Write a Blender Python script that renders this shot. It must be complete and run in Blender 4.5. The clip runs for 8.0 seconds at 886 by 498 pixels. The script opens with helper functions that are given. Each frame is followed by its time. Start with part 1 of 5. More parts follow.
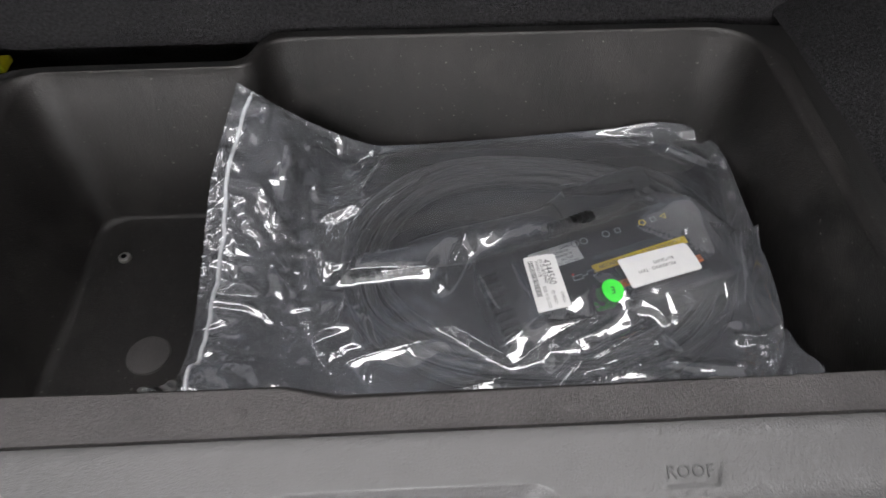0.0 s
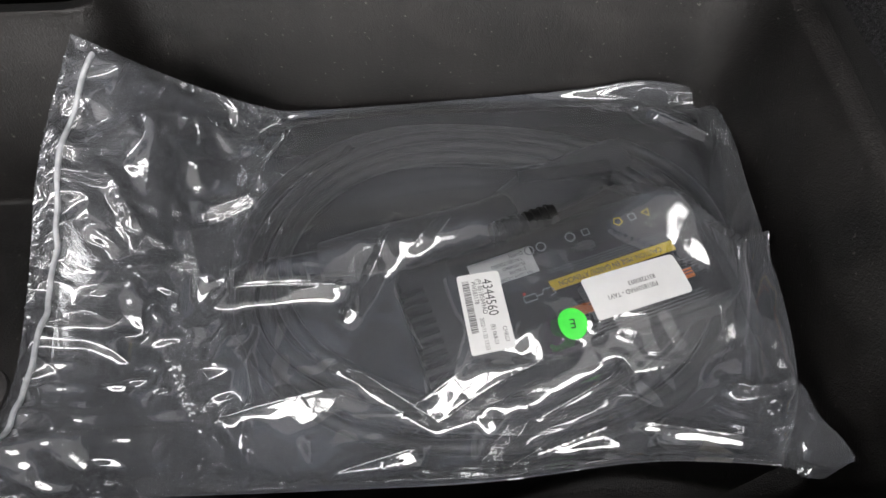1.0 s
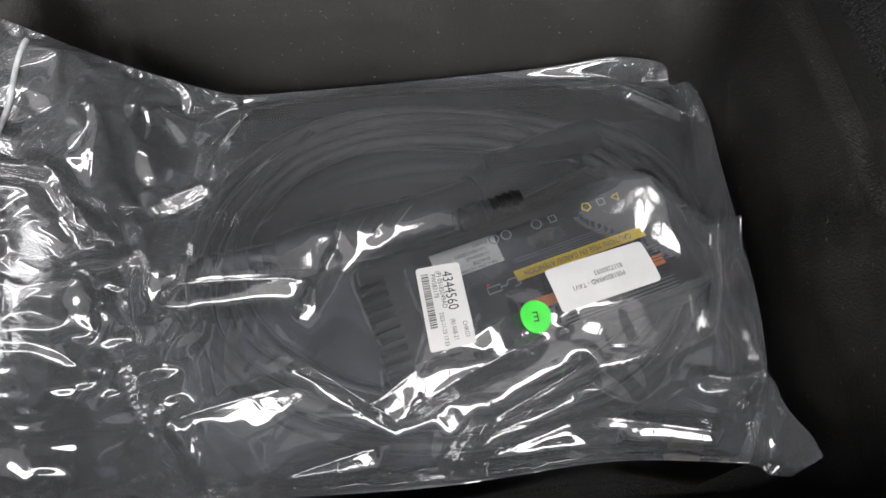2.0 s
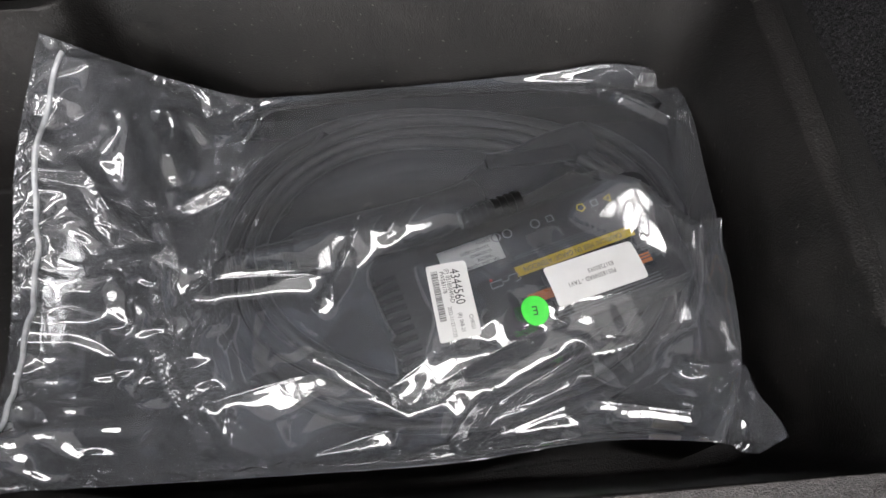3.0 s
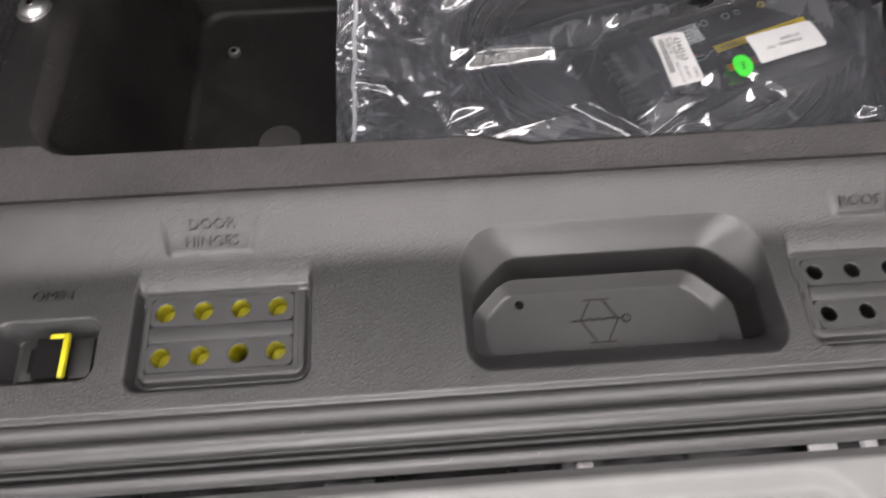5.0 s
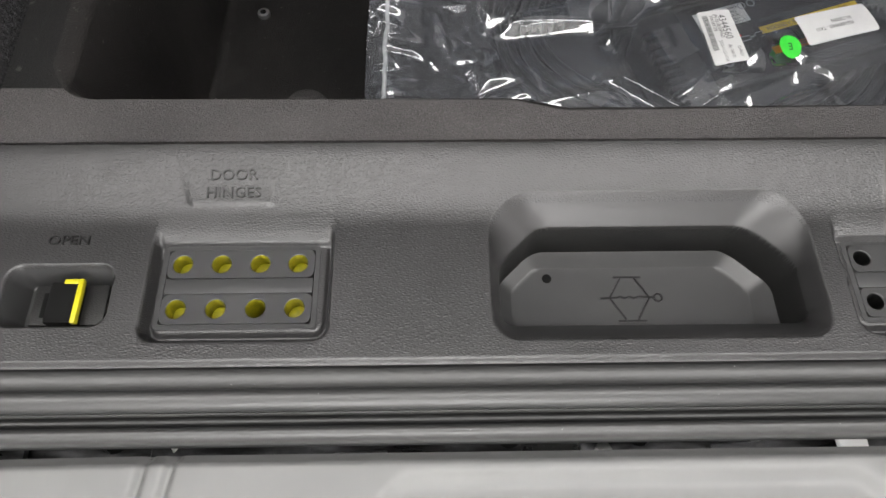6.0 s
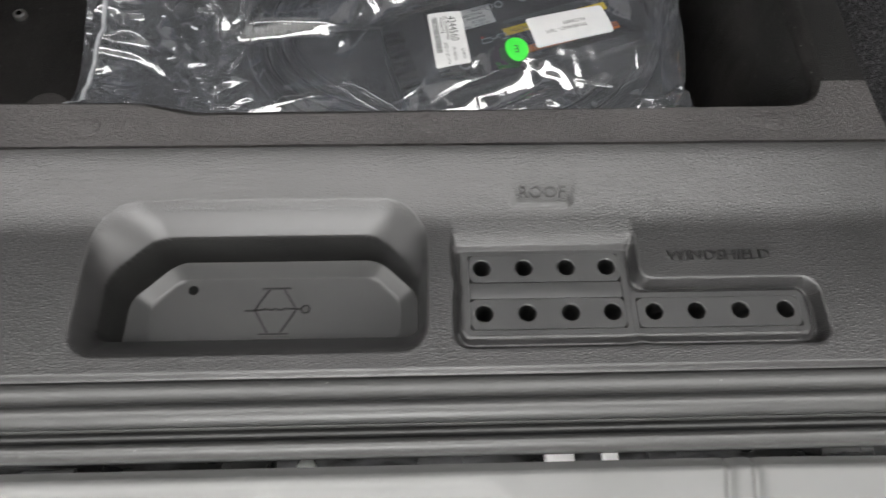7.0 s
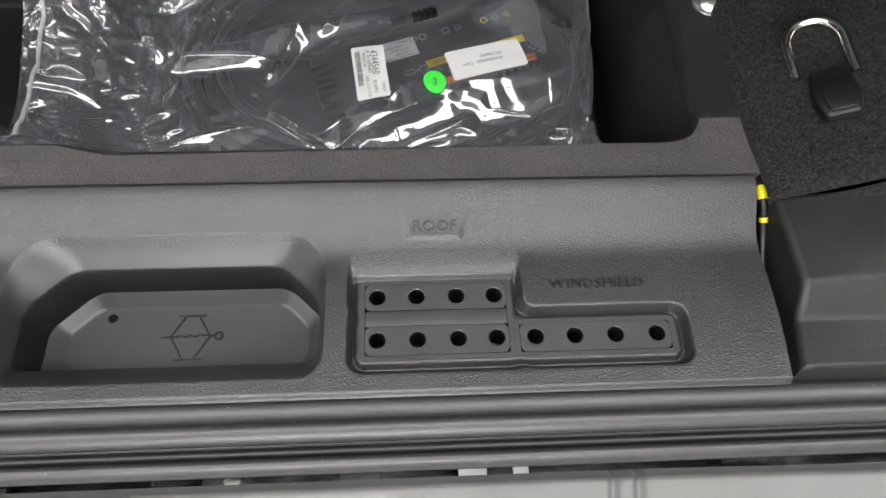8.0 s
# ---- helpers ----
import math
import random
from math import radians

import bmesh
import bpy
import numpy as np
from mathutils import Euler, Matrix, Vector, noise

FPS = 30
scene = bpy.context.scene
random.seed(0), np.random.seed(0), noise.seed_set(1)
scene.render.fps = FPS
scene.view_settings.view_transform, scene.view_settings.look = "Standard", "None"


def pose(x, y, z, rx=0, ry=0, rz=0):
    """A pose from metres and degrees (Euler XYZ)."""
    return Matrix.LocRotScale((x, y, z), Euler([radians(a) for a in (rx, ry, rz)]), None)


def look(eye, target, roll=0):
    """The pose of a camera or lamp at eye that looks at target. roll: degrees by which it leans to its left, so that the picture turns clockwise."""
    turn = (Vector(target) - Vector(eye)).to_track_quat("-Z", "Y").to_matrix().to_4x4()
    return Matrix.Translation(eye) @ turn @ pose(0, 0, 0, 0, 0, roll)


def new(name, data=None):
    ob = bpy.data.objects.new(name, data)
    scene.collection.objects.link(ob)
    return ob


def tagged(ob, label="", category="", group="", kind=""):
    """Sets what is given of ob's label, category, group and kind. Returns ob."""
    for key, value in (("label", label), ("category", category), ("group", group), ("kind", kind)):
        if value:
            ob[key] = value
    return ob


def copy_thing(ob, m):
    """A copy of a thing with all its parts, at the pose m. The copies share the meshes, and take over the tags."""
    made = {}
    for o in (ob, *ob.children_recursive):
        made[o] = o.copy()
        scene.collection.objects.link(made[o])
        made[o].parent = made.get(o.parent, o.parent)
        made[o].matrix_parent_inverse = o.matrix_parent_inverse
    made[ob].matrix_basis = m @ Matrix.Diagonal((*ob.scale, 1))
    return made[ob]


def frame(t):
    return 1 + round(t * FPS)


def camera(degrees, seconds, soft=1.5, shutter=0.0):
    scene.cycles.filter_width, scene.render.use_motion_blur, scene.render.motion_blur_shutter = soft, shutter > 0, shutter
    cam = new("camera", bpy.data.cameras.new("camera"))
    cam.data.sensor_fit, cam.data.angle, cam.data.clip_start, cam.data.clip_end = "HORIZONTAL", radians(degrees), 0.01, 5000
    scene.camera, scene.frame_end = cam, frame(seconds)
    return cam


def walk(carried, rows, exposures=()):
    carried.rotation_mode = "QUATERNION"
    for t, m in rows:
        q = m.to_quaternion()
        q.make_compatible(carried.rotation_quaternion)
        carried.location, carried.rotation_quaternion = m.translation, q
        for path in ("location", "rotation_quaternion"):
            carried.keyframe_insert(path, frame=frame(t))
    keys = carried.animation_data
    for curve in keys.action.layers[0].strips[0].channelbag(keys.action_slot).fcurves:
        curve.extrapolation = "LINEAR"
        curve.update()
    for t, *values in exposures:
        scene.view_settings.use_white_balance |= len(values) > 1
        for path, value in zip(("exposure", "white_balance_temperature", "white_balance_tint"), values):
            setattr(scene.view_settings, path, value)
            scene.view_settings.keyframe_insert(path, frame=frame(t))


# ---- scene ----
cam = camera(68.0, 8.0, soft=1.5, shutter=0.25)
PATH = [
    (0, (-0.005, -0.081, 0.512), (0.042, 1.172, -1.047), -0.5),
    (0.2, (0.034, -0.033, 0.462), (0.058, 1.245, -1.076), -1.2),
    (0.5, (0.05, 0.047, 0.44), (0.115, 1.228, -1.173), 0.4),
    (1, (0.078, 0.097, 0.412), (0.132, 1.161, -1.28), 0.2),
    (1.5, (0.105, 0.121, 0.407), (0.159, 1.112, -1.329), 0.1),
    (1.7, (0.112, 0.121, 0.399), (0.164, 1.124, -1.331), -0.5),
    (2.8, (0.101, 0.121, 0.43), (0.19, 1.052, -1.338), 1.5),
    (3, (0.094, 0.116, 0.455), (0.184, 1.04, -1.316), 1.6),
    (3.5, (0.06, 0.084, 0.492), (0.147, 1.023, -1.272), 1.1),
    (3.8, (0.043, 0.029, 0.536), (0.128, 0.986, -1.218), 0.9),
    (4, (0.017, 0.002, 0.561), (0.106, 0.922, -1.213), 1.1),
    (4.5, (-0.066, -0.082, 0.555), (0.02, 0.828, -1.224), 0.9),
    (5, (-0.183, -0.166, 0.488), (-0.108, 0.728, -1.299), 0.8),
    (5.2, (-0.215, -0.186, 0.47), (-0.154, 0.694, -1.325), 0.6),
    (6.3, (-0.158, -0.175, 0.459), (-0.132, 0.703, -1.338), 1.3),
    (6.5, (-0.091, -0.175, 0.464), (-0.059, 0.708, -1.33), 1.5),
    (6.8, (0.031, -0.174, 0.455), (0.083, 0.708, -1.339), 2.4),
    (7, (0.096, -0.167, 0.448), (0.156, 0.714, -1.347), 2.7),
    (7.5, (0.168, -0.151, 0.434), (0.252, 0.734, -1.358), 3.8),
    (8, (0.167, -0.166, 0.492), (0.266, 0.723, -1.297), 4.4),
]
TINTS = [(0, 0, 6520, 11), (0.6, 0, 6600, 10), (3.2, 0, 6600, 11), (4.0, 0.06, 6620, 16), (5.2, 0.06, 6750, 14), (6.4, 0, 6600, 8), (8, 0, 6600, 8)]
walk(cam, [(t, look(eye, target, roll)) for t, eye, target, roll in PATH], TINTS)


# ---- light ----
world = bpy.data.worlds.new("garage_air")
scene.world = world
world.use_nodes = True
world.node_tree.nodes["Background"].inputs[0].default_value = (0.75, 0.85, 1.0, 1)
world.node_tree.nodes["Background"].inputs[1].default_value = 0.006
LAMP = 11.0
REAR_FILL = 20.0


# ---- materials ----
def material(name, colour, rough=0.5, metal=0.0, spec=0.5):
    m = bpy.data.materials.new(name)
    m.use_nodes = True
    b = m.node_tree.nodes["Principled BSDF"]
    b.inputs["Base Color"].default_value = (*colour, 1)
    b.inputs["Roughness"].default_value = rough
    b.inputs["Metallic"].default_value = metal
    b.inputs["Specular IOR Level"].default_value = spec
    return m


def node(m, kind, **values):
    n = m.node_tree.nodes.new(kind)
    for k, v in values.items():
        n.inputs[k].default_value = v
    return n


def join(m, a, out, b, into):
    m.node_tree.links.new(a.outputs[out], b.inputs[into])


def coords(m, scale=(1, 1, 1)):
    t = node(m, "ShaderNodeTexCoord")
    p = node(m, "ShaderNodeMapping", Scale=scale)
    join(m, t, "Object", p, "Vector")
    return p


def vary(m, scale, dark, light, rough=None, stretch=(1, 1, 1), detail=5.0):
    """Blotchy colour from dark to light, and roughness between two values."""
    b = m.node_tree.nodes["Principled BSDF"]
    p = coords(m, stretch)
    n = node(m, "ShaderNodeTexNoise", Scale=scale, Detail=detail, Roughness=0.6)
    join(m, p, 0, n, "Vector")
    r = node(m, "ShaderNodeValToRGB")
    r.color_ramp.elements[0].position, r.color_ramp.elements[1].position = 0.3, 0.7
    r.color_ramp.elements[0].color = (*dark, 1)
    r.color_ramp.elements[1].color = (*light, 1)
    join(m, n, 0, r, 0)
    join(m, r, 0, b, "Base Color")
    if rough:
        k = node(m, "ShaderNodeMapRange", **{"To Min": rough[0], "To Max": rough[1]})
        join(m, n, 0, k, 0)
        join(m, k, 0, b, "Roughness")
    return m


def bump(m, textures, strength=0.4, distance=0.001):
    """Relief from one or two textures, summed. textures: (kind, scale, weight, stretch)."""
    b = m.node_tree.nodes["Principled BSDF"]
    total = None
    for kind, scale, weight, stretch in textures:
        p = coords(m, stretch)
        n = node(m, "ShaderNodeTexNoise" if kind == "noise" else "ShaderNodeTexVoronoi", Scale=scale)
        if kind == "noise":
            n.inputs["Detail"].default_value = 4
        if kind == "cells":
            n.feature = "DISTANCE_TO_EDGE"
        join(m, p, 0, n, "Vector")
        k = node(m, "ShaderNodeMath")
        k.operation = "MULTIPLY"
        k.inputs[1].default_value = weight
        join(m, n, 0, k, 0)
        if total is not None:
            s = node(m, "ShaderNodeMath")
            s.operation = "ADD"
            join(m, total, 0, s, 0)
            join(m, k, 0, s, 1)
            k = s
        total = k
    n = node(m, "ShaderNodeBump", Strength=strength, Distance=distance)
    join(m, total, 0, n, "Height")
    join(m, n, 0, b, "Normal")
    return m


def speckle(m, scale=90.0, amount=0.5, colour=(0.35, 0.33, 0.3), cut=0.78):
    """Scattered pale dust specks over what the base colour already is."""
    b = m.node_tree.nodes["Principled BSDF"]
    src = b.inputs["Base Color"].links[0].from_socket
    p = coords(m)
    n = node(m, "ShaderNodeTexNoise", Scale=scale, Detail=2.0)
    join(m, p, 0, n, "Vector")
    r = node(m, "ShaderNodeMapRange", **{"From Min": cut, "From Max": cut + 0.06, "To Max": amount})
    join(m, n, 0, r, 0)
    x = node(m, "ShaderNodeMix")
    x.data_type = "RGBA"
    x.inputs[7].default_value = (*colour, 1)
    join(m, r, 0, x, 0)
    m.node_tree.links.new(src, x.inputs[6])
    m.node_tree.links.new(x.outputs[2], b.inputs["Base Color"])
    return m


SILL = vary(material("sill_plastic", (0.05, 0.05, 0.05), 0.5), 9, (0.0165, 0.0165, 0.0165), (0.0238, 0.0230, 0.0236), (0.30, 0.40))
bump(SILL, (("cells", 520, 1.0, (0.6, 1.0, 1.0)), ("noise", 800, 0.4, (0.7, 1, 1))), 0.46, 0.0009)
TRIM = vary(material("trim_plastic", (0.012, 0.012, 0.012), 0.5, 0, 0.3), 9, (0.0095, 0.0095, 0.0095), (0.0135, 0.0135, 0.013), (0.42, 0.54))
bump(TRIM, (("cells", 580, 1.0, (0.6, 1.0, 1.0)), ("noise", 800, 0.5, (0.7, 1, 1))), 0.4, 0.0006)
LIP = vary(material("smooth_sill_plastic", (0.05, 0.05, 0.05), 0.45), 9, (0.0165, 0.0165, 0.0165), (0.0238, 0.0230, 0.0236), (0.38, 0.46))
SMOOTH = vary(material("smooth_plastic", (0.05, 0.05, 0.05), 0.42), 14, (0.026, 0.026, 0.0265), (0.034, 0.034, 0.034), (0.34, 0.44))
bump(SMOOTH, (("noise", 1500, 1.0, (1, 1, 1)),), 0.15, 0.0002)
BIN = vary(material("bin_plastic", (0.02, 0.02, 0.02), 0.5, 0, 0.35), 7, (0.0045, 0.0042, 0.0041), (0.0210, 0.0192, 0.0186), (0.36, 0.58), (1, 1, 0.45))
bump(BIN, (("noise", 600, 1.0, (1, 1, 1)), ("noise", 45, 1.6, (1, 1, 0.5))), 0.75, 0.0011)
speckle(BIN, 9, 0.55, (0.026, 0.024, 0.023), 0.56)
speckle(BIN, 190, 0.6, (0.16, 0.15, 0.14), 0.70)
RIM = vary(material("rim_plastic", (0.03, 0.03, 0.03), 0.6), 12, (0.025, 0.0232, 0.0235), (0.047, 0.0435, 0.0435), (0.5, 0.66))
bump(RIM, (("noise", 1100, 1.0, (0.8, 1, 1)), ("noise", 500, 0.7, (1, 1, 1))), 1.0, 0.0016)
speckle(RIM, 850, 0.4, (0.12, 0.11, 0.11), 0.54)
# rim plastic again, darkened for the shade beside the carpet
SHADED_RIM = vary(material("shaded_rim_plastic", (0.02, 0.02, 0.02), 0.6, 0, 0.3), 14, (0.005, 0.0048, 0.0048), (0.010, 0.0096, 0.0094), (0.5, 0.66))
bump(SHADED_RIM, (("noise", 1300, 1.0, (0.8, 1, 1)), ("noise", 420, 0.5, (1, 1, 1))), 1.0, 0.0011)
speckle(SHADED_RIM, 70, 0.25, (0.18, 0.17, 0.16), 0.7)
CARPET = vary(material("carpet_felt", (0.012, 0.012, 0.012), 0.95, 0, 0.1), 260, (0.010, 0.010, 0.0105), (0.034, 0.033, 0.035))
bump(CARPET, (("noise", 420, 1.0, (1, 1, 1)), ("noise", 1400, 0.7, (1, 1, 1))), 1.0, 0.004)
RUBBER = vary(material("seal_rubber", (0.03, 0.03, 0.03), 0.42), 20, (0.021, 0.021, 0.021), (0.029, 0.029, 0.0285), (0.38, 0.5), (0.15, 1, 1))
bump(RUBBER, (("noise", 700, 1.0, (0.2, 1, 1)),), 0.2, 0.0003)
speckle(RUBBER, 240, 0.7, (0.4, 0.4, 0.38), 0.76)
BLACK = vary(material("black_plastic", (0.006, 0.006, 0.006), 0.4, 0, 0.35), 30, (0.004, 0.004, 0.004), (0.008, 0.008, 0.008), (0.32, 0.46))
bump(BLACK, (("noise", 900, 1.0, (1, 1, 1)),), 0.25, 0.0003)
FIBRE = vary(material('carpet_fibre', (0.03, 0.03, 0.03), 0.9, 0, 0.15), 700, (0.012, 0.012, 0.0125), (0.075, 0.073, 0.077))
# near-black that paints shade in holes and gaps; also black plastic
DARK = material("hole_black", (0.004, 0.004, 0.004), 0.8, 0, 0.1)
BUMPER = vary(material("bumper_plastic", (0.2, 0.2, 0.2), 0.5), 5, (0.092, 0.092, 0.091), (0.118, 0.118, 0.116), (0.36, 0.50))
bump(BUMPER, (("noise", 600, 1.0, (1, 1, 1)),), 0.15, 0.0003)
BODY = vary(material("black_primer", (0.015, 0.015, 0.016), 0.4), 26, (0.002, 0.002, 0.0022), (0.13, 0.13, 0.135), (0.12, 0.5), (0.35, 1, 1))
BODY.node_tree.nodes["Color Ramp"].color_ramp.elements[0].position = 0.46
CHROME = vary(material("bright_steel", (0.75, 0.72, 0.68), 0.14, 1.0), 60, (0.68, 0.65, 0.6), (0.82, 0.79, 0.74), (0.08, 0.22))
BOLTSTEEL = vary(material("bolt_steel", (0.7, 0.7, 0.7), 0.35, 1.0), 150, (0.6, 0.6, 0.58), (0.8, 0.8, 0.78), (0.28, 0.45))
YELLOW = vary(material("yellow_plastic", (0.75, 0.68, 0.02), 0.35), 50, (0.30, 0.275, 0.007), (0.46, 0.42, 0.012), (0.3, 0.42))
CAP = vary(material("cap_plastic", (0.2, 0.18, 0.01), 0.4), 300, (0.13, 0.118, 0.003), (0.235, 0.213, 0.005), (0.35, 0.5))
CABLE = vary(material("cable_rubber", (0.02, 0.02, 0.02), 0.45), 60, (0.004, 0.004, 0.0045), (0.009, 0.009, 0.010), (0.40, 0.50))
CABLE.node_tree.nodes["Principled BSDF"].inputs["Specular IOR Level"].default_value = 0.9
CASE = vary(material("charger_case", (0.014, 0.014, 0.015), 0.5), 60, (0.016, 0.016, 0.018), (0.026, 0.026, 0.029), (0.4, 0.55))
bump(CASE, (("noise", 1300, 1.0, (1, 1, 1)),), 0.3, 0.0003)
PAPER = vary(material("white_label_paper", (0.82, 0.82, 0.82), 0.45), 40, (0.66, 0.66, 0.66), (0.72, 0.72, 0.715), (0.45, 0.55))
INK = material("black_ink", (0.02, 0.02, 0.022), 0.6)
PALE_INK = material("pale_print", (0.35, 0.36, 0.38), 0.6)
RED_INK = material("red_print", (0.7, 0.03, 0.03), 0.6)
GREY_INK = material("grey_print", (0.09, 0.092, 0.1), 0.6)
GREEN = vary(material("green_sticker_paper", (0.05, 0.75, 0.06), 0.5), 80, (0.045, 0.7, 0.055), (0.06, 0.8, 0.07))
WARN_YELLOW = material("warning_yellow_print", (0.95, 0.68, 0.02), 0.5)
WARN_ORANGE = material("warning_orange_print", (0.9, 0.22, 0.03), 0.5)
SILVER_LABEL = vary(material("silver_label", (0.5, 0.52, 0.53), 0.5), 60, (0.68, 0.70, 0.70), (0.78, 0.80, 0.80))
BRASS = vary(material("plug_metal", (0.45, 0.4, 0.33), 0.4, 0.7), 60, (0.38, 0.34, 0.28), (0.5, 0.45, 0.38))
ZIP = vary(material("zip_strip", (0.4, 0.41, 0.43), 0.3), 120, (0.3, 0.31, 0.33), (0.5, 0.51, 0.53))
HEADLINER = vary(material('roof_lining', (0.3, 0.3, 0.3), 0.9), 60, (0.56, 0.555, 0.56), (0.66, 0.65, 0.66))
WALLPAINT = vary(material("garage_paint", (0.5, 0.5, 0.49), 0.8), 2, (0.42, 0.42, 0.415), (0.50, 0.50, 0.495))
CONCRETE = vary(material("sealed_concrete", (0.42, 0.42, 0.41), 0.35), 1.5, (0.46, 0.46, 0.45), (0.6, 0.6, 0.59), (0.25, 0.45))
LIT = material("lit_diffuser", (0.9, 0.9, 0.9), 0.5)
LIT.node_tree.nodes["Principled BSDF"].inputs["Emission Color"].default_value = (1.0, 0.985, 0.985, 1)
LIT.node_tree.nodes["Principled BSDF"].inputs["Emission Strength"].default_value = LAMP


# glow added low behind the load space to light the bin's back wall
REAR_GLOW = material("rear_fill_glow", (0.9, 0.9, 0.9), 0.5)
REAR_GLOW.node_tree.nodes["Principled BSDF"].inputs["Emission Color"].default_value = (1.0, 0.99, 1.0, 1)
REAR_GLOW.node_tree.nodes["Principled BSDF"].inputs["Emission Strength"].default_value = REAR_FILL


def tinted_glass():
    """Thin blue-grey glass: see-through with a little gloss."""
    m = bpy.data.materials.new("tinted_roof_glass")
    m.use_nodes = True
    t = m.node_tree
    b = t.nodes["Principled BSDF"]
    b.inputs["Base Color"].default_value = (0.02, 0.02, 0.022, 1)
    b.inputs["Roughness"].default_value = 0.05
    clear = t.nodes.new("ShaderNodeBsdfTransparent")
    clear.inputs[0].default_value = (0.62, 0.66, 0.74, 1)
    mix = t.nodes.new("ShaderNodeMixShader")
    mix.inputs[0].default_value = 0.12
    t.links.new(clear.outputs[0], mix.inputs[1])
    t.links.new(b.outputs[0], mix.inputs[2])
    t.links.new(mix.outputs[0], t.nodes["Material Output"].inputs[0])
    return m


ROOF_GLASS = tinted_glass()


def film_material():
    """Clear polythene: see-through, a milky haze that also paints in grey-blue reflections, glossy where it bends."""
    m = bpy.data.materials.new("clear_polythene")
    m.use_nodes = True
    t = m.node_tree
    t.nodes.clear()
    out = t.nodes.new("ShaderNodeOutputMaterial")
    clear = t.nodes.new("ShaderNodeBsdfTransparent")
    clear.inputs[0].default_value = (0.93, 0.94, 0.95, 1)
    haze = t.nodes.new("ShaderNodeBsdfDiffuse")
    haze.inputs[0].default_value = (0.42, 0.435, 0.478, 1)
    gloss = t.nodes.new("ShaderNodeBsdfGlossy")
    gloss.inputs["Roughness"].default_value = 0.085
    gloss.inputs["Color"].default_value = (1, 1, 1, 1)
    fres = t.nodes.new("ShaderNodeFresnel")
    fres.inputs["IOR"].default_value = 1.5
    k = t.nodes.new("ShaderNodeMath")
    k.operation = "MULTIPLY"
    k.inputs[1].default_value = 3.7
    k.use_clamp = True
    p = t.nodes.new("ShaderNodeTexCoord")
    n = t.nodes.new("ShaderNodeTexNoise")
    n.inputs["Scale"].default_value = 55
    n.inputs["Detail"].default_value = 3
    bp = t.nodes.new("ShaderNodeBump")
    bp.inputs["Strength"].default_value = 0.03
    bp.inputs["Distance"].default_value = 0.002
    a = t.nodes.new("ShaderNodeMixShader")
    h = t.nodes.new("ShaderNodeTexNoise")
    h.inputs["Scale"].default_value = 9
    h.inputs["Detail"].default_value = 3
    r = t.nodes.new("ShaderNodeMapRange")
    r.inputs["From Min"].default_value, r.inputs["From Max"].default_value = 0.35, 0.65
    r.inputs["To Min"].default_value, r.inputs["To Max"].default_value = 0.115, 0.175
    t.links.new(p.outputs["Object"], h.inputs["Vector"])
    t.links.new(h.outputs[0], r.inputs[0])
    t.links.new(r.outputs[0], a.inputs[0])
    b = t.nodes.new("ShaderNodeMixShader")
    t.links.new(p.outputs["Object"], n.inputs["Vector"])
    t.links.new(n.outputs[0], bp.inputs["Height"])
    t.links.new(bp.outputs[0], gloss.inputs["Normal"])
    t.links.new(bp.outputs[0], fres.inputs["Normal"])
    t.links.new(clear.outputs[0], a.inputs[1])
    t.links.new(haze.outputs[0], a.inputs[2])
    t.links.new(fres.outputs[0], k.inputs[0])
    t.links.new(k.outputs[0], b.inputs[0])
    t.links.new(a.outputs[0], b.inputs[1])
    t.links.new(gloss.outputs[0], b.inputs[2])
    t.links.new(b.outputs[0], out.inputs[0])
    return m


FILM = film_material()


# ---- mesh helpers ----
def part(name, bm, mat, parent=None, label="", smooth=True, angle=40.0):
    me = bpy.data.meshes.new(name)
    bm.to_mesh(me)
    bm.free()
    return mesh_part(name, me, mat, parent, label, smooth, angle)


def mesh_part(name, me, mat, parent=None, label="", smooth=True, angle=40.0):
    me.materials.append(mat)
    if smooth:
        me.shade_smooth()
        me.set_sharp_from_angle(angle=radians(angle))
    ob = new(name, me)
    if parent is not None:
        ob.parent = parent
    if label:
        ob["label"] = label
    return ob


def thing(name, label, category, at=(0, 0, 0), group="", kind=""):
    ob = new(name)
    ob.location = at
    ob.empty_display_size = 0.02
    return tagged(ob, label, category, group, kind)


def box_bm(x0, x1, y0, y1, z0, z1, bevel=0.0, segments=2):
    bm = bmesh.new()
    bmesh.ops.create_cube(bm, size=1)
    for v in bm.verts:
        v.co = Vector((x0 + (v.co.x + 0.5) * (x1 - x0), y0 + (v.co.y + 0.5) * (y1 - y0), z0 + (v.co.z + 0.5) * (z1 - z0)))
    if bevel:
        bmesh.ops.bevel(bm, geom=bm.edges[:], offset=bevel, segments=segments, affect="EDGES", profile=0.6)
    return bm


def grid_mesh(name, xs, ys, f):
    """A sheet over the grid xs by ys: f takes and gives arrays."""
    X, Y = np.meshgrid(np.asarray(xs, float), np.asarray(ys, float))
    P = f(X, Y)
    h, w = X.shape
    i = np.arange(h * w).reshape(h, w)
    quads = np.stack([i[:-1, :-1], i[:-1, 1:], i[1:, 1:], i[1:, :-1]], -1).reshape(-1, 4)
    me = bpy.data.meshes.new(name)
    me.from_pydata(P.reshape(-1, 3).tolist(), [], quads.tolist())
    me.update()
    return me


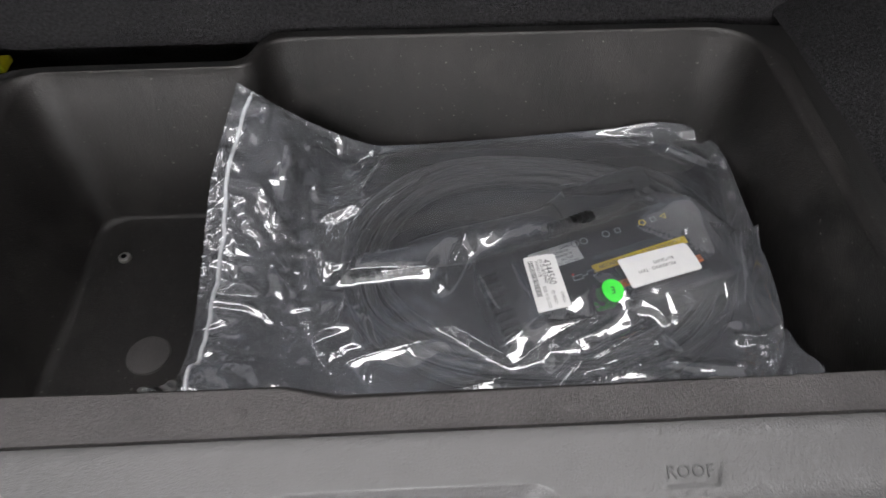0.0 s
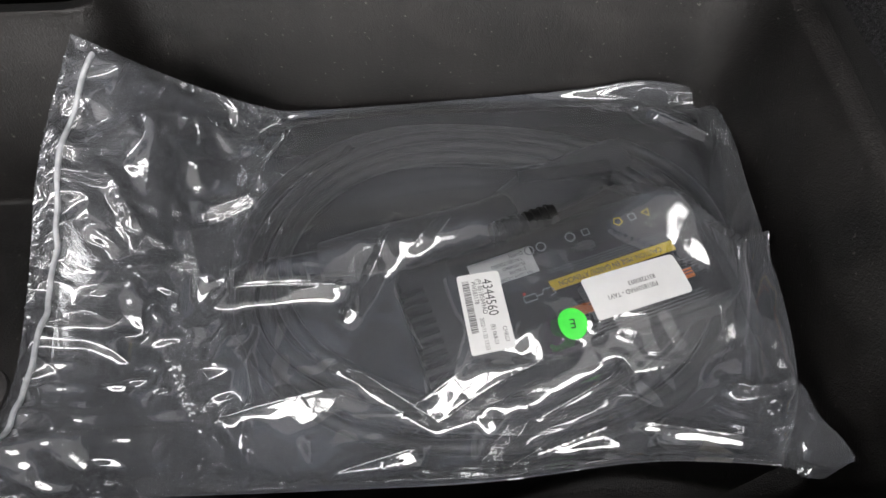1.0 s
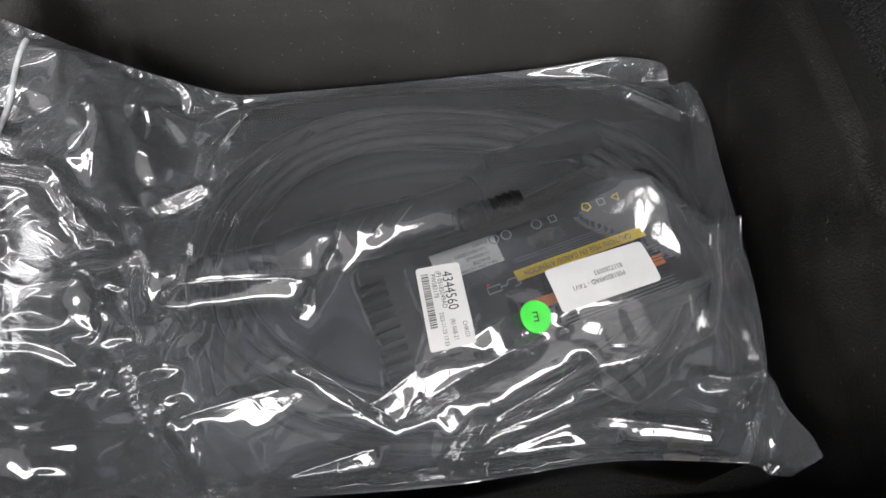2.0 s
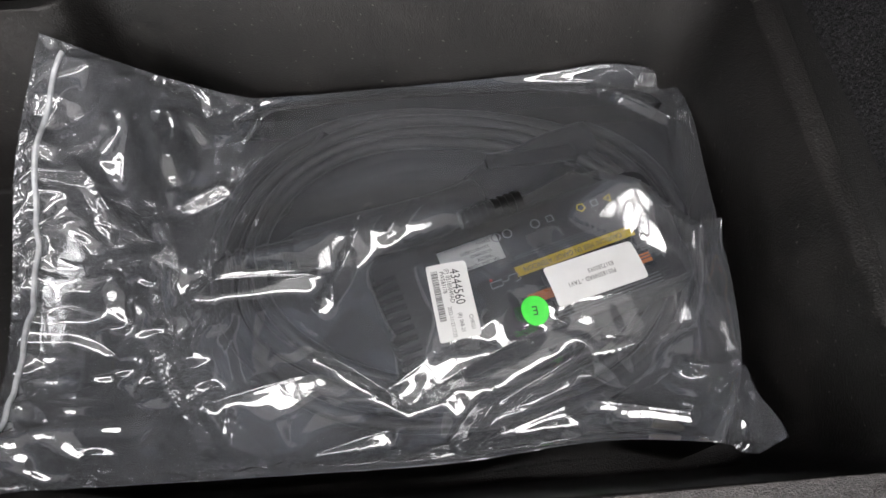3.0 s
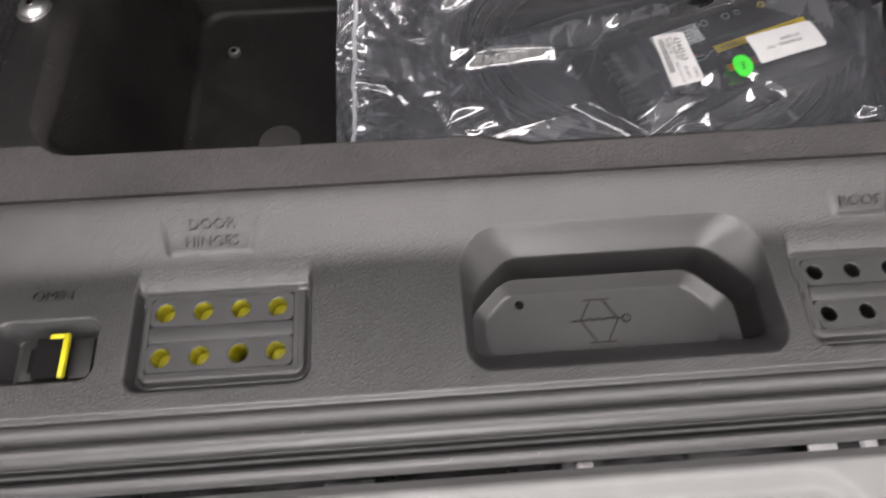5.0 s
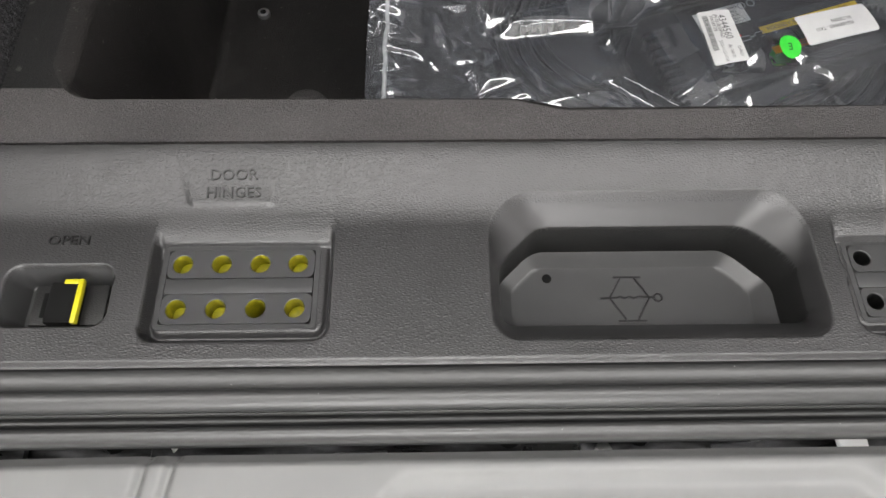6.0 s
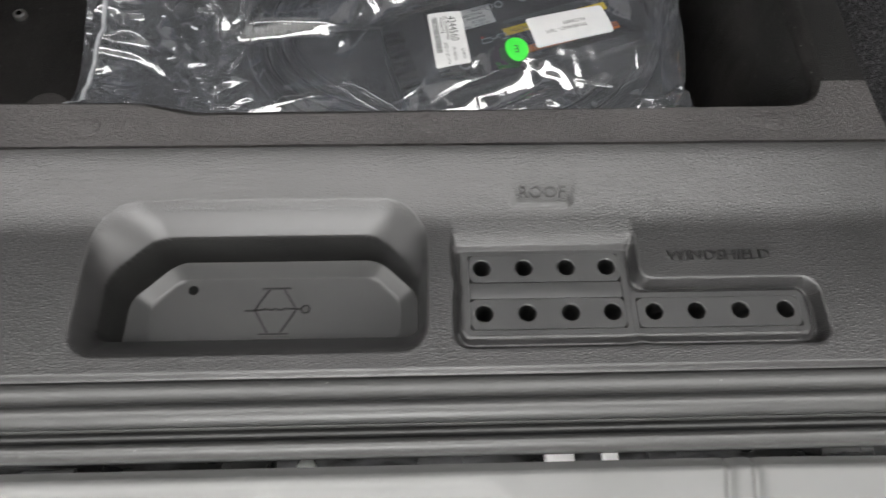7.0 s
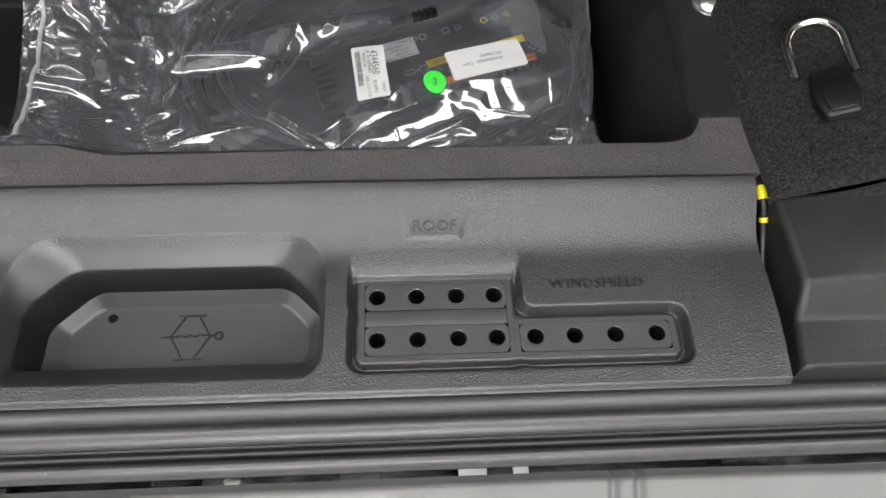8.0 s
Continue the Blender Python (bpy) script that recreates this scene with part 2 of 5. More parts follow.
def extrude_x(points, x0, x1, steps=1, bend=None):
    """A band whose cross-section (y, z) runs along x."""
    bm = bmesh.new()
    rows = []
    for k in range(steps + 1):
        x = x0 + (x1 - x0) * k / steps
        dy, dz = bend(x) if bend else (0, 0)
        rows.append([bm.verts.new((x, y + dy, z + dz)) for y, z in points])
    for a, b in zip(rows, rows[1:]):
        for p in range(len(points) - 1):
            bm.faces.new((a[p], a[p + 1], b[p + 1], b[p]))
    bmesh.ops.recalc_face_normals(bm, faces=bm.faces[:])
    return bm


def rounded(corners, n=7):
    """A closed outline: corners are (x, y, radius), each rounded with n points."""
    out = []
    for i, (x, y, r) in enumerate(corners):
        p = Vector((x, y))
        a = Vector(corners[i - 1][:2]) - p
        b = Vector(corners[(i + 1) % len(corners)][:2]) - p
        turn = a.angle(b)
        cut = min(r / math.tan(turn / 2), 0.48 * a.length, 0.48 * b.length)
        s, e = p + a.normalized() * cut, p + b.normalized() * cut
        for k in range(n):
            t = k / (n - 1)
            out.append((1 - t) ** 2 * s + 2 * t * (1 - t) * p + t * t * e)
    return out


def loft(rings, close_bottom=False, flip=False):
    """Skin between closed rings of equally many points (x, y, z)."""
    bm = bmesh.new()
    vs = [[bm.verts.new(p) for p in ring] for ring in rings]
    n = len(vs[0])
    for a, b in zip(vs, vs[1:]):
        for i in range(n):
            q = (a[i], a[(i + 1) % n], b[(i + 1) % n], b[i])
            bm.faces.new(q if not flip else q[::-1])
    if close_bottom:
        bm.faces.new(vs[-1] if not flip else vs[-1][::-1])
    return bm


def plate_bm(outline, z0, z1, bevel=0.001):
    """A slab of the outline's shape, its upper edge eased."""
    c = sum(outline, Vector((0, 0))) / len(outline)
    def ring(z, inset):
        out = []
        for p in outline:
            d = p - c
            out.append((p.x - d.normalized().x * inset, p.y - d.normalized().y * inset, z))
        return out
    bm = loft([ring(z0, 0), ring(z1 - bevel, 0), ring(z1 - bevel * 0.3, bevel * 0.3), ring(z1, bevel)], True)
    bmesh.ops.recalc_face_normals(bm, faces=bm.faces[:])
    return bm


def tube_bm(points, radius, sides=12, cap=True, radii=None):
    """A tube along points."""
    bm = bmesh.new()
    rings = []
    up = Vector((0, 0, 1))
    for i, p in enumerate(points):
        d = (Vector(points[min(i + 1, len(points) - 1)]) - Vector(points[max(i - 1, 0)])).normalized()
        s = d.cross(up)
        if s.length < 1e-3:
            s = d.cross(Vector((0, 1, 0)))
        s.normalize()
        u = s.cross(d)
        r = radii[i] if radii else radius
        rings.append([bm.verts.new(Vector(p) + s * r * math.cos(2 * math.pi * k / sides) + u * r * math.sin(2 * math.pi * k / sides)) for k in range(sides)])
    for a, b in zip(rings, rings[1:]):
        for k in range(sides):
            bm.faces.new((a[k], a[(k + 1) % sides], b[(k + 1) % sides], b[k]))
    if cap:
        bm.faces.new(rings[0])
        bm.faces.new(rings[-1])
    bmesh.ops.recalc_face_normals(bm, faces=bm.faces[:])
    return bm


def disc_bm(x, y, z, r, n=24, thick=0.0, bevel=0.0):
    pts = [Vector((x + r * math.cos(2 * math.pi * k / n), y + r * math.sin(2 * math.pi * k / n))) for k in range(n)]
    return plate_bm(pts, z - thick, z, bevel)


def smooth_path(points, per=8, closed=False):
    """Catmull-Rom through points."""
    p = [Vector(q) for q in points]
    out = []
    m = len(p) if closed else len(p) - 1
    for i in range(m):
        if closed:
            a, b, c, d = p[i - 1], p[i], p[(i + 1) % len(p)], p[(i + 2) % len(p)]
        else:
            a, b, c, d = p[max(i - 1, 0)], p[i], p[i + 1], p[min(i + 2, len(p) - 1)]
        for k in range(per):
            t = k / per
            out.append(0.5 * ((2 * b) + (c - a) * t + (2 * a - 5 * b + 4 * c - d) * t * t + (3 * b - a - 3 * c + d) * t ** 3))
    if not closed:
        out.append(p[-1])
    return out


def step(x):
    x = np.clip(x, 0, 1)
    return x * x * (3 - 2 * x)


def lettering(body, size, depth=0.0002):
    """Flat letters as a mesh, centred, in the xy plane."""
    cu = bpy.data.curves.new("letters", "FONT")
    cu.body, cu.size, cu.extrude, cu.align_x, cu.align_y = body, size, depth, "CENTER", "CENTER"
    cu.resolution_u = 2
    ob = bpy.data.objects.new("letters", cu)
    scene.collection.objects.link(ob)
    me = bpy.data.meshes.new_from_object(ob.evaluated_get(bpy.context.evaluated_depsgraph_get()))
    bpy.data.objects.remove(ob)
    bpy.data.curves.remove(cu)
    return me


# ---- the garage round the car ----
def garage():
    f = 0.75
    part("floor", box_bm(-4, 4, -4.5, 4, -f - 0.1, -f), CONCRETE, smooth=False)["kind"] = "structure"
    for name, b in (("wall_north", (-4, 4, 4, 4.15, -f, 2.6)), ("wall_south", (-4, 4, -4.65, -4.5, -f, 0.5)),
                    ("wall_west", (-4.15, -4, -4.5, 4, -f, 2.6)), ("wall_east", (4, 4.15, -4.5, 4, -f, 2.6))):
        part(name, box_bm(*b), WALLPAINT, smooth=False)["kind"] = "structure"
    for b in ((-4, -1.9, -4.65, -4.5, 0.5, 2.6), (1.1, 4, -4.65, -4.5, 0.5, 2.6), (-1.9, 1.1, -4.65, -4.5, 2.2, 2.6)):
        part("wall_south", box_bm(*b), WALLPAINT, smooth=False)["kind"] = "structure"
    # added glowing panel and barred opening, out of view, as rear fill light
    part("backdrop", box_bm(-2.3, 1.5, -4.95, -4.9, 0.2, 2.5), REAR_GLOW, smooth=False)["kind"] = "structure"
    fill_bar = part("fill_opening_bar", box_bm(-0.43, -0.37, -4.63, -4.53, 0.5, 2.2, 0.005), PAPER)
    fill_bar["kind"] = "structure"
    part("ceiling", box_bm(-4.15, 4.15, -4.65, 4.15, 2.6, 2.7), WALLPAINT, smooth=False)["kind"] = "structure"
    lamp = thing("ceiling_light", "large white ceiling light panel, switched on", "ceiling light", (0, 0, 2.6), "ceiling lights")
    part("housing", box_bm(-0.93, 0.93, -0.30, 0.30, -0.06, 0, 0.01), PAPER, lamp)
    part("diffuser", box_bm(-0.90, 0.90, -0.27, 0.27, -0.075, -0.058, 0.004), LIT, lamp, "glowing white diffuser")
    lamp.location = LAMPS[0]
    for p in LAMPS[1:]:
        copy_thing(lamp, Matrix.Translation(p))


LAMPS = [(x, y, 2.6) for y in (-0.32, -0.93, -4.15) for x in (-2.9, -0.97, 0.97, 2.9)]
garage()

# ---- storage bin under the load floor ----
MID = -0.042           # the car's centre line
TOP = 0.03             # height of the bin's rim
FLOOR = -0.185


def bin_ring(level):
    """Outline of the bin: level 0 at the rim, 1 at the floor."""
    a = level
    c = [(-0.495 + 0.030 * a, 0.172 + 0.030 * a, 0.035), (-0.122, 0.172 + 0.030 * a, 0.03), (-0.080, 0.163 + 0.036 * a, 0.03),
         (0.418 - 0.012 * a, 0.163 + 0.036 * a, 0.035), (0.424 - 0.016 * a, 0.655 - 0.022 * a, 0.07),
         (-0.195 + 0.004 * a, 0.660 - 0.026 * a, 0.045), (-0.214 + 0.004 * a, 0.603 - 0.045 * a, 0.03), (-0.490 + 0.030 * a, 0.603 - 0.045 * a, 0.04)]
    return rounded(c, 8)


def storage_bin():
    th = thing("storage_bin", "deep black moulded plastic storage bin with dusty walls", "storage bin", (0, 0, FLOOR))
    rings = []
    o = bin_ring(0)
    for k in range(9):
        t = k / 8 * math.pi / 2
        ring = []
        for p in o:
            side = step(np.array((min(p.y - 0.18, 0.62 - p.y)) / 0.06)) if (p.x > 0.40 or p.x < -0.47) else 0.0
            w, h = 0.007 + 0.020 * float(side), 0.006 + 0.012 * float(side)
            d = (p - Vector((MID, min(max(p.y, 0.22), 0.58)))).normalized()
            ring.append((p.x + d.x * w * (1 - math.sin(t)), p.y + d.y * w * (1 - math.sin(t)), TOP - h * (1 - math.cos(t))))
        rings.append(ring)
    last = [TOP - v[2] for v in rings[-1]]
    for k in range(1, 15):
        a = k / 15
        rings.append([(p.x, p.y, TOP - h + (FLOOR + 0.012 - TOP + h) * a) for p, h in zip(bin_ring(a), last)])
    low = bin_ring(1)
    c = Vector((-0.04, 0.4))
    for k in range(6):
        t = k / 5 * math.pi / 2
        rings.append([(p.x + (c - p).normalized().x * 0.014 * (1 - math.cos(t)), p.y + (c - p).normalized().y * 0.014 * (1 - math.cos(t)), FLOOR + 0.012 * (1 - math.sin(t))) for p in low])
    bm = loft(rings, True)
    bmesh.ops.translate(bm, verts=bm.verts[:], vec=(0, 0, -FLOOR))
    bmesh.ops.recalc_face_normals(bm, faces=bm.faces[:])
    part("shell", bm, BIN, th)
    # flat rim round the opening
    inner = rings[0]
    outer = []
    x0, x1, y0 = 2 * MID - 0.466, 0.466, 0.129
    for x, y, z in inner:
        if y < 0.25:
            corner = x > 0.40 or x < -0.475
            outer.append((x if not corner else x1 if x > 0 else x0, y if corner and y > 0.182 else y0, z))
        elif y > 0.58 and x < 0.40:
            outer.append((x - (0.012 if x < -0.47 else 0), y + 0.011, z))
        else:
            outer.append((x1 if x > 0 else x0, y + (0.011 if y > 0.6 else 0), z))
    mid = [((a[0] * 0.5 + b[0] * 0.5), (a[1] * 0.5 + b[1] * 0.5), TOP - (0.004 if 0.25 < a[1] < 0.6 else 0)) for a, b in zip(inner, outer)]
    skirt = [(x, y, TOP - 0.02) for x, y, z in outer]
    n = len(inner)
    # the side and back rim take the shade-darkened copy of the plastic
    for front in (True, False):
        bm = bmesh.new()
        vs = [[bm.verts.new((x, y, z - FLOOR)) for x, y, z in ring] for ring in (inner, mid, outer, skirt)]
        for a, b in zip(vs, vs[1:]):
            for i in range(n):
                k = (i + 1) % n
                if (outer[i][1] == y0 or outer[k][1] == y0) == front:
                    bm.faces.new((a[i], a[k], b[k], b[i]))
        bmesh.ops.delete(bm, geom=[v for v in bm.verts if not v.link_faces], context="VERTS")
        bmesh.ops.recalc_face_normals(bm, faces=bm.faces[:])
        part("front_rim" if front else "side_rim", bm, RIM if front else SHADED_RIM, th, "grained dark grey rim" if front else "finer-grained rim, darkened for shade", angle=60)
    # floor plug, screw and two rim marks
    part("drain_plug", disc_bm(-0.346, 0.331, 0.0035, 0.026, 32, 0.005, 0.0015), RIM, th, "round grey rubber plug in the floor")
    part("rim_boss", disc_bm(0.103, 0.147, TOP - FLOOR + 0.0006, 0.0085, 24, 0.002, 0.0005), RIM, th)
    part("rim_boss", disc_bm(-0.160, 0.147, TOP - FLOOR + 0.0006, 0.0085, 24, 0.002, 0.0005), RIM, th)
    part("rim_boss", disc_bm(0.376, 0.147, TOP - FLOOR + 0.0006, 0.0085, 24, 0.002, 0.0005), RIM, th)
    sc = part("floor_screw", disc_bm(-0.413, 0.483, 0.006, 0.0080, 20, 0.006, 0.0020), BOLTSTEEL, th, "small bright screw")
    # black disc paints the shade of the recess
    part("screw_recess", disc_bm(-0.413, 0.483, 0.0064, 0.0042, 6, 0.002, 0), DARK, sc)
    return th


storage_bin()

# ---- sill panel with bolt holders and jack tray ----
BASE = 0.0100


def chamfer_box(X, Y, x0, x1, y0, y1, cut, r):
    """Signed distance to a rectangle whose two far corners are cut, rounded by r."""
    cx, cy, hx, hy = (x0 + x1) / 2, (y0 + y1) / 2, (x1 - x0) / 2 - r, (y1 - y0) / 2 - r
    dx, dy = np.abs(X - cx) - hx, np.abs(Y - cy) - hy
    d = np.hypot(np.maximum(dx, 0), np.maximum(dy, 0)) + np.minimum(np.maximum(dx, dy), 0)
    if cut:
        d2 = (np.abs(X - cx) - hx + (Y - cy) - hy + cut) / math.sqrt(2)
        h = np.clip(0.5 - 0.5 * (d - d2) / 0.008, 0, 1)
        d = d * (1 - h) + d2 * h + 0.008 * h * (1 - h)
    return d - r


def soft_box(X, Y, x0, x1, y0, y1, far, near):
    """Signed distance to a rectangle whose far and near corners have their own radii."""
    cx, cy = (x0 + x1) / 2, (y0 + y1) / 2
    r = np.where(Y > cy, far, near)
    dx, dy = np.abs(X - cx) - (x1 - x0) / 2 + r, np.abs(Y - cy) - (y1 - y0) / 2 + r
    return np.hypot(np.maximum(dx, 0), np.maximum(dy, 0)) + np.minimum(np.maximum(dx, dy), 0) - r


POCKET = (-0.1425, 0.0930, -0.0130, 0.0705)


def well_floor(z, d, floor, Y):
    """Sinks z to floor inside d: a sharp upper edge, a steep wall and a soft foot."""
    k = np.clip(-d / 0.0080, 0, 1)
    k = 1 - (1 - k) ** 3.0
    z = z * (1 - k) + np.minimum(z, floor) * k
    fade = 1 - step((Y - 0.040) / 0.022)
    front = step((-0.012 - Y) / 0.008)
    return z - 0.0048 * fade * np.exp(-(((d + 0.0036 + 0.0012 * front) / (0.0020 + 0.0013 * front)) ** 2))


def sill_height(X, Y):
    z = BASE + (TOP + 0.002 - BASE) * step((Y - 0.060) / 0.070) ** 1.25
    z = z - 0.005 * step((-0.0420 - Y) / 0.004)
    # pads that carry the embossed words, proud along their lower edge
    for x0, x1, y0, y1 in ((0.163, 0.211, 0.0795, 0.106), (-0.385, -0.314, 0.0785, 0.114)):
        side = np.minimum(X - x0, x1 - X) + 0.25 * (Y - y0)
        z = z + 0.0030 * np.clip((y1 - Y) / (y1 - y0), 0, 1) ** 1.5 * step((Y - y0) / 0.004) * step(side / 0.007)
    # shallow wells round the bolt holders, running out into the slope behind
    foot = (z - 0.0040 * np.clip((0.072 - Y) / 0.0195, 0, 1) ** 2) * step((Y - 0.0495) / 0.0035)
    left = chamfer_box(X, Y, -0.4065, -0.2690, -0.0285, 0.16, 0, 0.013)
    z = well_floor(z, left, foot, Y)
    tall = chamfer_box(X, Y, 0.1165, 0.2555, -0.0285, 0.16, 0, 0.013)
    long = chamfer_box(X, Y, 0.1165, 0.3855, -0.0285, 0.0220, 0, 0.013)
    h = np.clip(0.5 + 0.5 * (long - tall) / 0.010, 0, 1)
    both = long * (1 - h) + tall * h - 0.010 * h * (1 - h) * step((X - 0.235) / 0.02) * step((Y + 0.002) / 0.018)
    z = well_floor(z, both, foot, Y)
    # recesses that the plates stand in
    for x0, x1, y0, y1 in RECESSES:
        d = chamfer_box(X, Y, x0 - 0.003, x1 + 0.003, y0 - 0.003, y1 + 0.003, 0, 0.002)
        z = np.where(d < 0, -0.036, z)
    # jack pocket: a sloping lip, then steep walls with cut far corners
    outer = soft_box(X, Y, -0.151, 0.099, -0.0310, 0.0890, 0.036, 0.020)
    inner = chamfer_box(X, Y, *POCKET, 0.026, 0.011)
    t = np.clip(-outer / np.maximum(-outer + np.maximum(inner, 0), 1e-6), 0, 1)
    power = 1.10 + 0.25 * step((0.010 - Y) / 0.03)
    lip = z + (-0.0100 - z) * t ** power
    z = np.where(outer < 0, np.maximum(lip - 0.070 * step(-inner / 0.0035), -0.072), z)
    # pocket of the strap buckle
    d = chamfer_box(X, Y, -0.511, -0.430, -0.017, 0.033, 0, 0.012)
    z = z - 0.026 * np.clip(-d / 0.007, 0, 1) ** 1.4
    return z


# outline of each holder, and its plates: x from, to, y from, to, hole centres in x, hole centre in y, radius
RECESSES = [(-0.3960, -0.2845, -0.0125, 0.0475), (0.1300, 0.2430, -0.0125, 0.0465), (0.2520, 0.3720, -0.0130, 0.0100)]
LEFT_HOLES = (-0.3850, -0.3555, -0.3260, -0.2970)
RIGHT_HOLES = (0.1395, 0.1710, 0.2030, 0.2335)
LONG_HOLES = (0.2640, 0.2955, 0.3280, 0.3615)
PLATES = [(-0.3960, -0.2845, -0.0125, 0.0112, LEFT_HOLES, -0.0005, 0.0074), (-0.3960, -0.2845, 0.0243, 0.0475, LEFT_HOLES, 0.0360, 0.0074),
          (0.1300, 0.2430, 0.0243, 0.0465, RIGHT_HOLES, 0.0358, 0.0064), (0.1300, 0.2430, -0.0125, 0.0108, RIGHT_HOLES, -0.0002, 0.0064),
          (0.2520, 0.3720, -0.0130, 0.0100, LONG_HOLES, -0.0004, 0.0064)]


def sill_panel():
    th = thing("sill_panel", "dark grey grained plastic load sill panel with moulded jack tray and bolt holders", "sill panel", (0, 0, 0))
    xl, xr = 2 * MID - 0.458, 0.458
    me = grid_mesh("panel", np.linspace(0, 1, 1040), np.linspace(0, 1, 230), lambda U, V: sill_points(U, V, xl, xr))
    mesh_part("panel", me, SILL, th, angle=70)
    # lips and buckle pocket lack grain; darker trim plastic paints the jack pocket's shade
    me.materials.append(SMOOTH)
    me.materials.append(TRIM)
    me.materials.append(LIP)
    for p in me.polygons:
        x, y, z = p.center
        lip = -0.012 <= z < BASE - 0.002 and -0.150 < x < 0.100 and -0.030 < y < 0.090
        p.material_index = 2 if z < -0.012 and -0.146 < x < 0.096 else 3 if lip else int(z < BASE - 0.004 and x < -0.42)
    return th


def sill_points(U, V, xl, xr):
    Y = -0.0462 + V * (0.1254 + 0.0462)
    flare = 0.006 * step((Y - 0.06) / 0.06) - 0.002
    # wavy ends, cut back beside the holders
    X = xl - flare + U * (xr - xl + 2 * flare)
    wave = -0.003 * np.sin((Y + 0.04) / 0.167 * math.pi * 1.4)
    X = X - wave * np.clip((U - 0.97) / 0.03, 0, 1) + wave * np.clip((0.03 - U) / 0.03, 0, 1)
    Z = sill_height(X, Y)
    return np.stack([X, Y, Z], -1)


SILL_PANEL = sill_panel()


def holed_plate(x0, x1, y0, y1, holes, hy, r):
    """A smooth insert with through holes and short bores."""
    bm = bmesh.new()
    n = 28
    bores = []
    cuts = [x0] + [(a + b) / 2 for a, b in zip(holes, holes[1:])] + [x1]
    for cx, a, b in zip(holes, cuts, cuts[1:]):
        edge, hole, deep, lip = [], [], [], []
        for k in range(n):
            t = 2 * math.pi * k / n + math.pi / 4
            c, s = math.cos(t), math.sin(t)
            q = 1 / max(abs(c), abs(s))
            ex, ey = cx + q * c * ((b - cx) if c > 0 else (cx - a)), hy + q * s * ((y1 - hy) if s > 0 else (hy - y0))
            if k % 7 == 0 and (ex < x0 + 1e-5 or ex > x1 - 1e-5):
                ex, ey = ex - math.copysign(0.0013, c), ey - math.copysign(0.0013, s)
            edge.append(bm.verts.new((ex, ey, 0.0007)))
            lip.append(bm.verts.new((cx + (r + 0.0006) * c, hy + (r + 0.0006) * s, 0.0007)))
            hole.append(bm.verts.new((cx + r * c, hy + r * s, 0.0001)))
            deep.append((cx + r * c, hy + r * s, -0.03))
        bores.append(([tuple(v.co) for v in hole], deep))
        for p, q in ((edge, lip), (lip, hole)):
            for k in range(n):
                bm.faces.new((p[k], p[(k + 1) % n], q[(k + 1) % n], q[k]))
    bmesh.ops.remove_doubles(bm, verts=bm.verts[:], dist=0.00005)
    rim = [e for e in bm.edges if e.is_boundary and e.verts[0].co.z > 0.0005]
    for v in bmesh.ops.extrude_edge_only(bm, edges=rim)["geom"]:
        if isinstance(v, bmesh.types.BMVert):
            v.co.z = -0.006
    bmesh.ops.recalc_face_normals(bm, faces=bm.faces[:])
    plate = part("bolt_plate", bm, SMOOTH, SILL_PANEL)
    for k, ring in enumerate(bores):
        sleeved = x0 < -0.2
        # right-hand bores are blackened for shade; left ones have yellow sleeves
        part("bore", loft(ring), CAP if sleeved else BLACK, plate, "yellow sleeve" if sleeved else "")
    # black sheet paints the shade at the bottom of the bores
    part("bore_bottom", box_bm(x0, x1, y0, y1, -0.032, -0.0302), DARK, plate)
    return plate


def bolt_holders():
    # smooth floor round each holder, parted from its plates by a fine gap
    for x0, x1, y0, y1 in RECESSES:
        def outline(o, r, z):
            return [(p.x, p.y, z) for p in rounded([(x0 - o, y0 - o, r), (x1 + o, y0 - o, r), (x1 + o, y1 + o, r), (x0 - o, y1 + o, r)], 6)]
        bm = loft([outline(0.0002, 0.002, -0.02), outline(0.0002, 0.002, 0.0001), outline(0.0004, 0.0022, 0.0004), outline(0.0042, 0.005, 0.0004), outline(0.0045, 0.0055, -0.001)])
        bmesh.ops.recalc_face_normals(bm, faces=bm.faces[:])
        part("holder_surround", bm, SMOOTH, SILL_PANEL)
    plates = [holed_plate(*p) for p in PLATES]
    part("divider", box_bm(-0.3958, -0.2847, 0.0118, 0.0237, -0.006, 0.0006, 0.0003), SMOOTH, SILL_PANEL)
    part("divider", box_bm(0.1302, 0.2428, 0.0114, 0.0237, -0.006, 0.0006, 0.0003), SMOOTH, SILL_PANEL)
    # yellow caps close the yellow sleeves of the left holder; one is missing
    for p, plate in zip(PLATES[:2], plates):
        for k, cx in enumerate(p[4]):
            if not (k == 2 and p[5] < 0):
                part("bolt_cap", disc_bm(cx, p[5], -0.0125, 0.0072, 20, 0.010, 0.0024), CAP, plate, "yellow bolt cap")


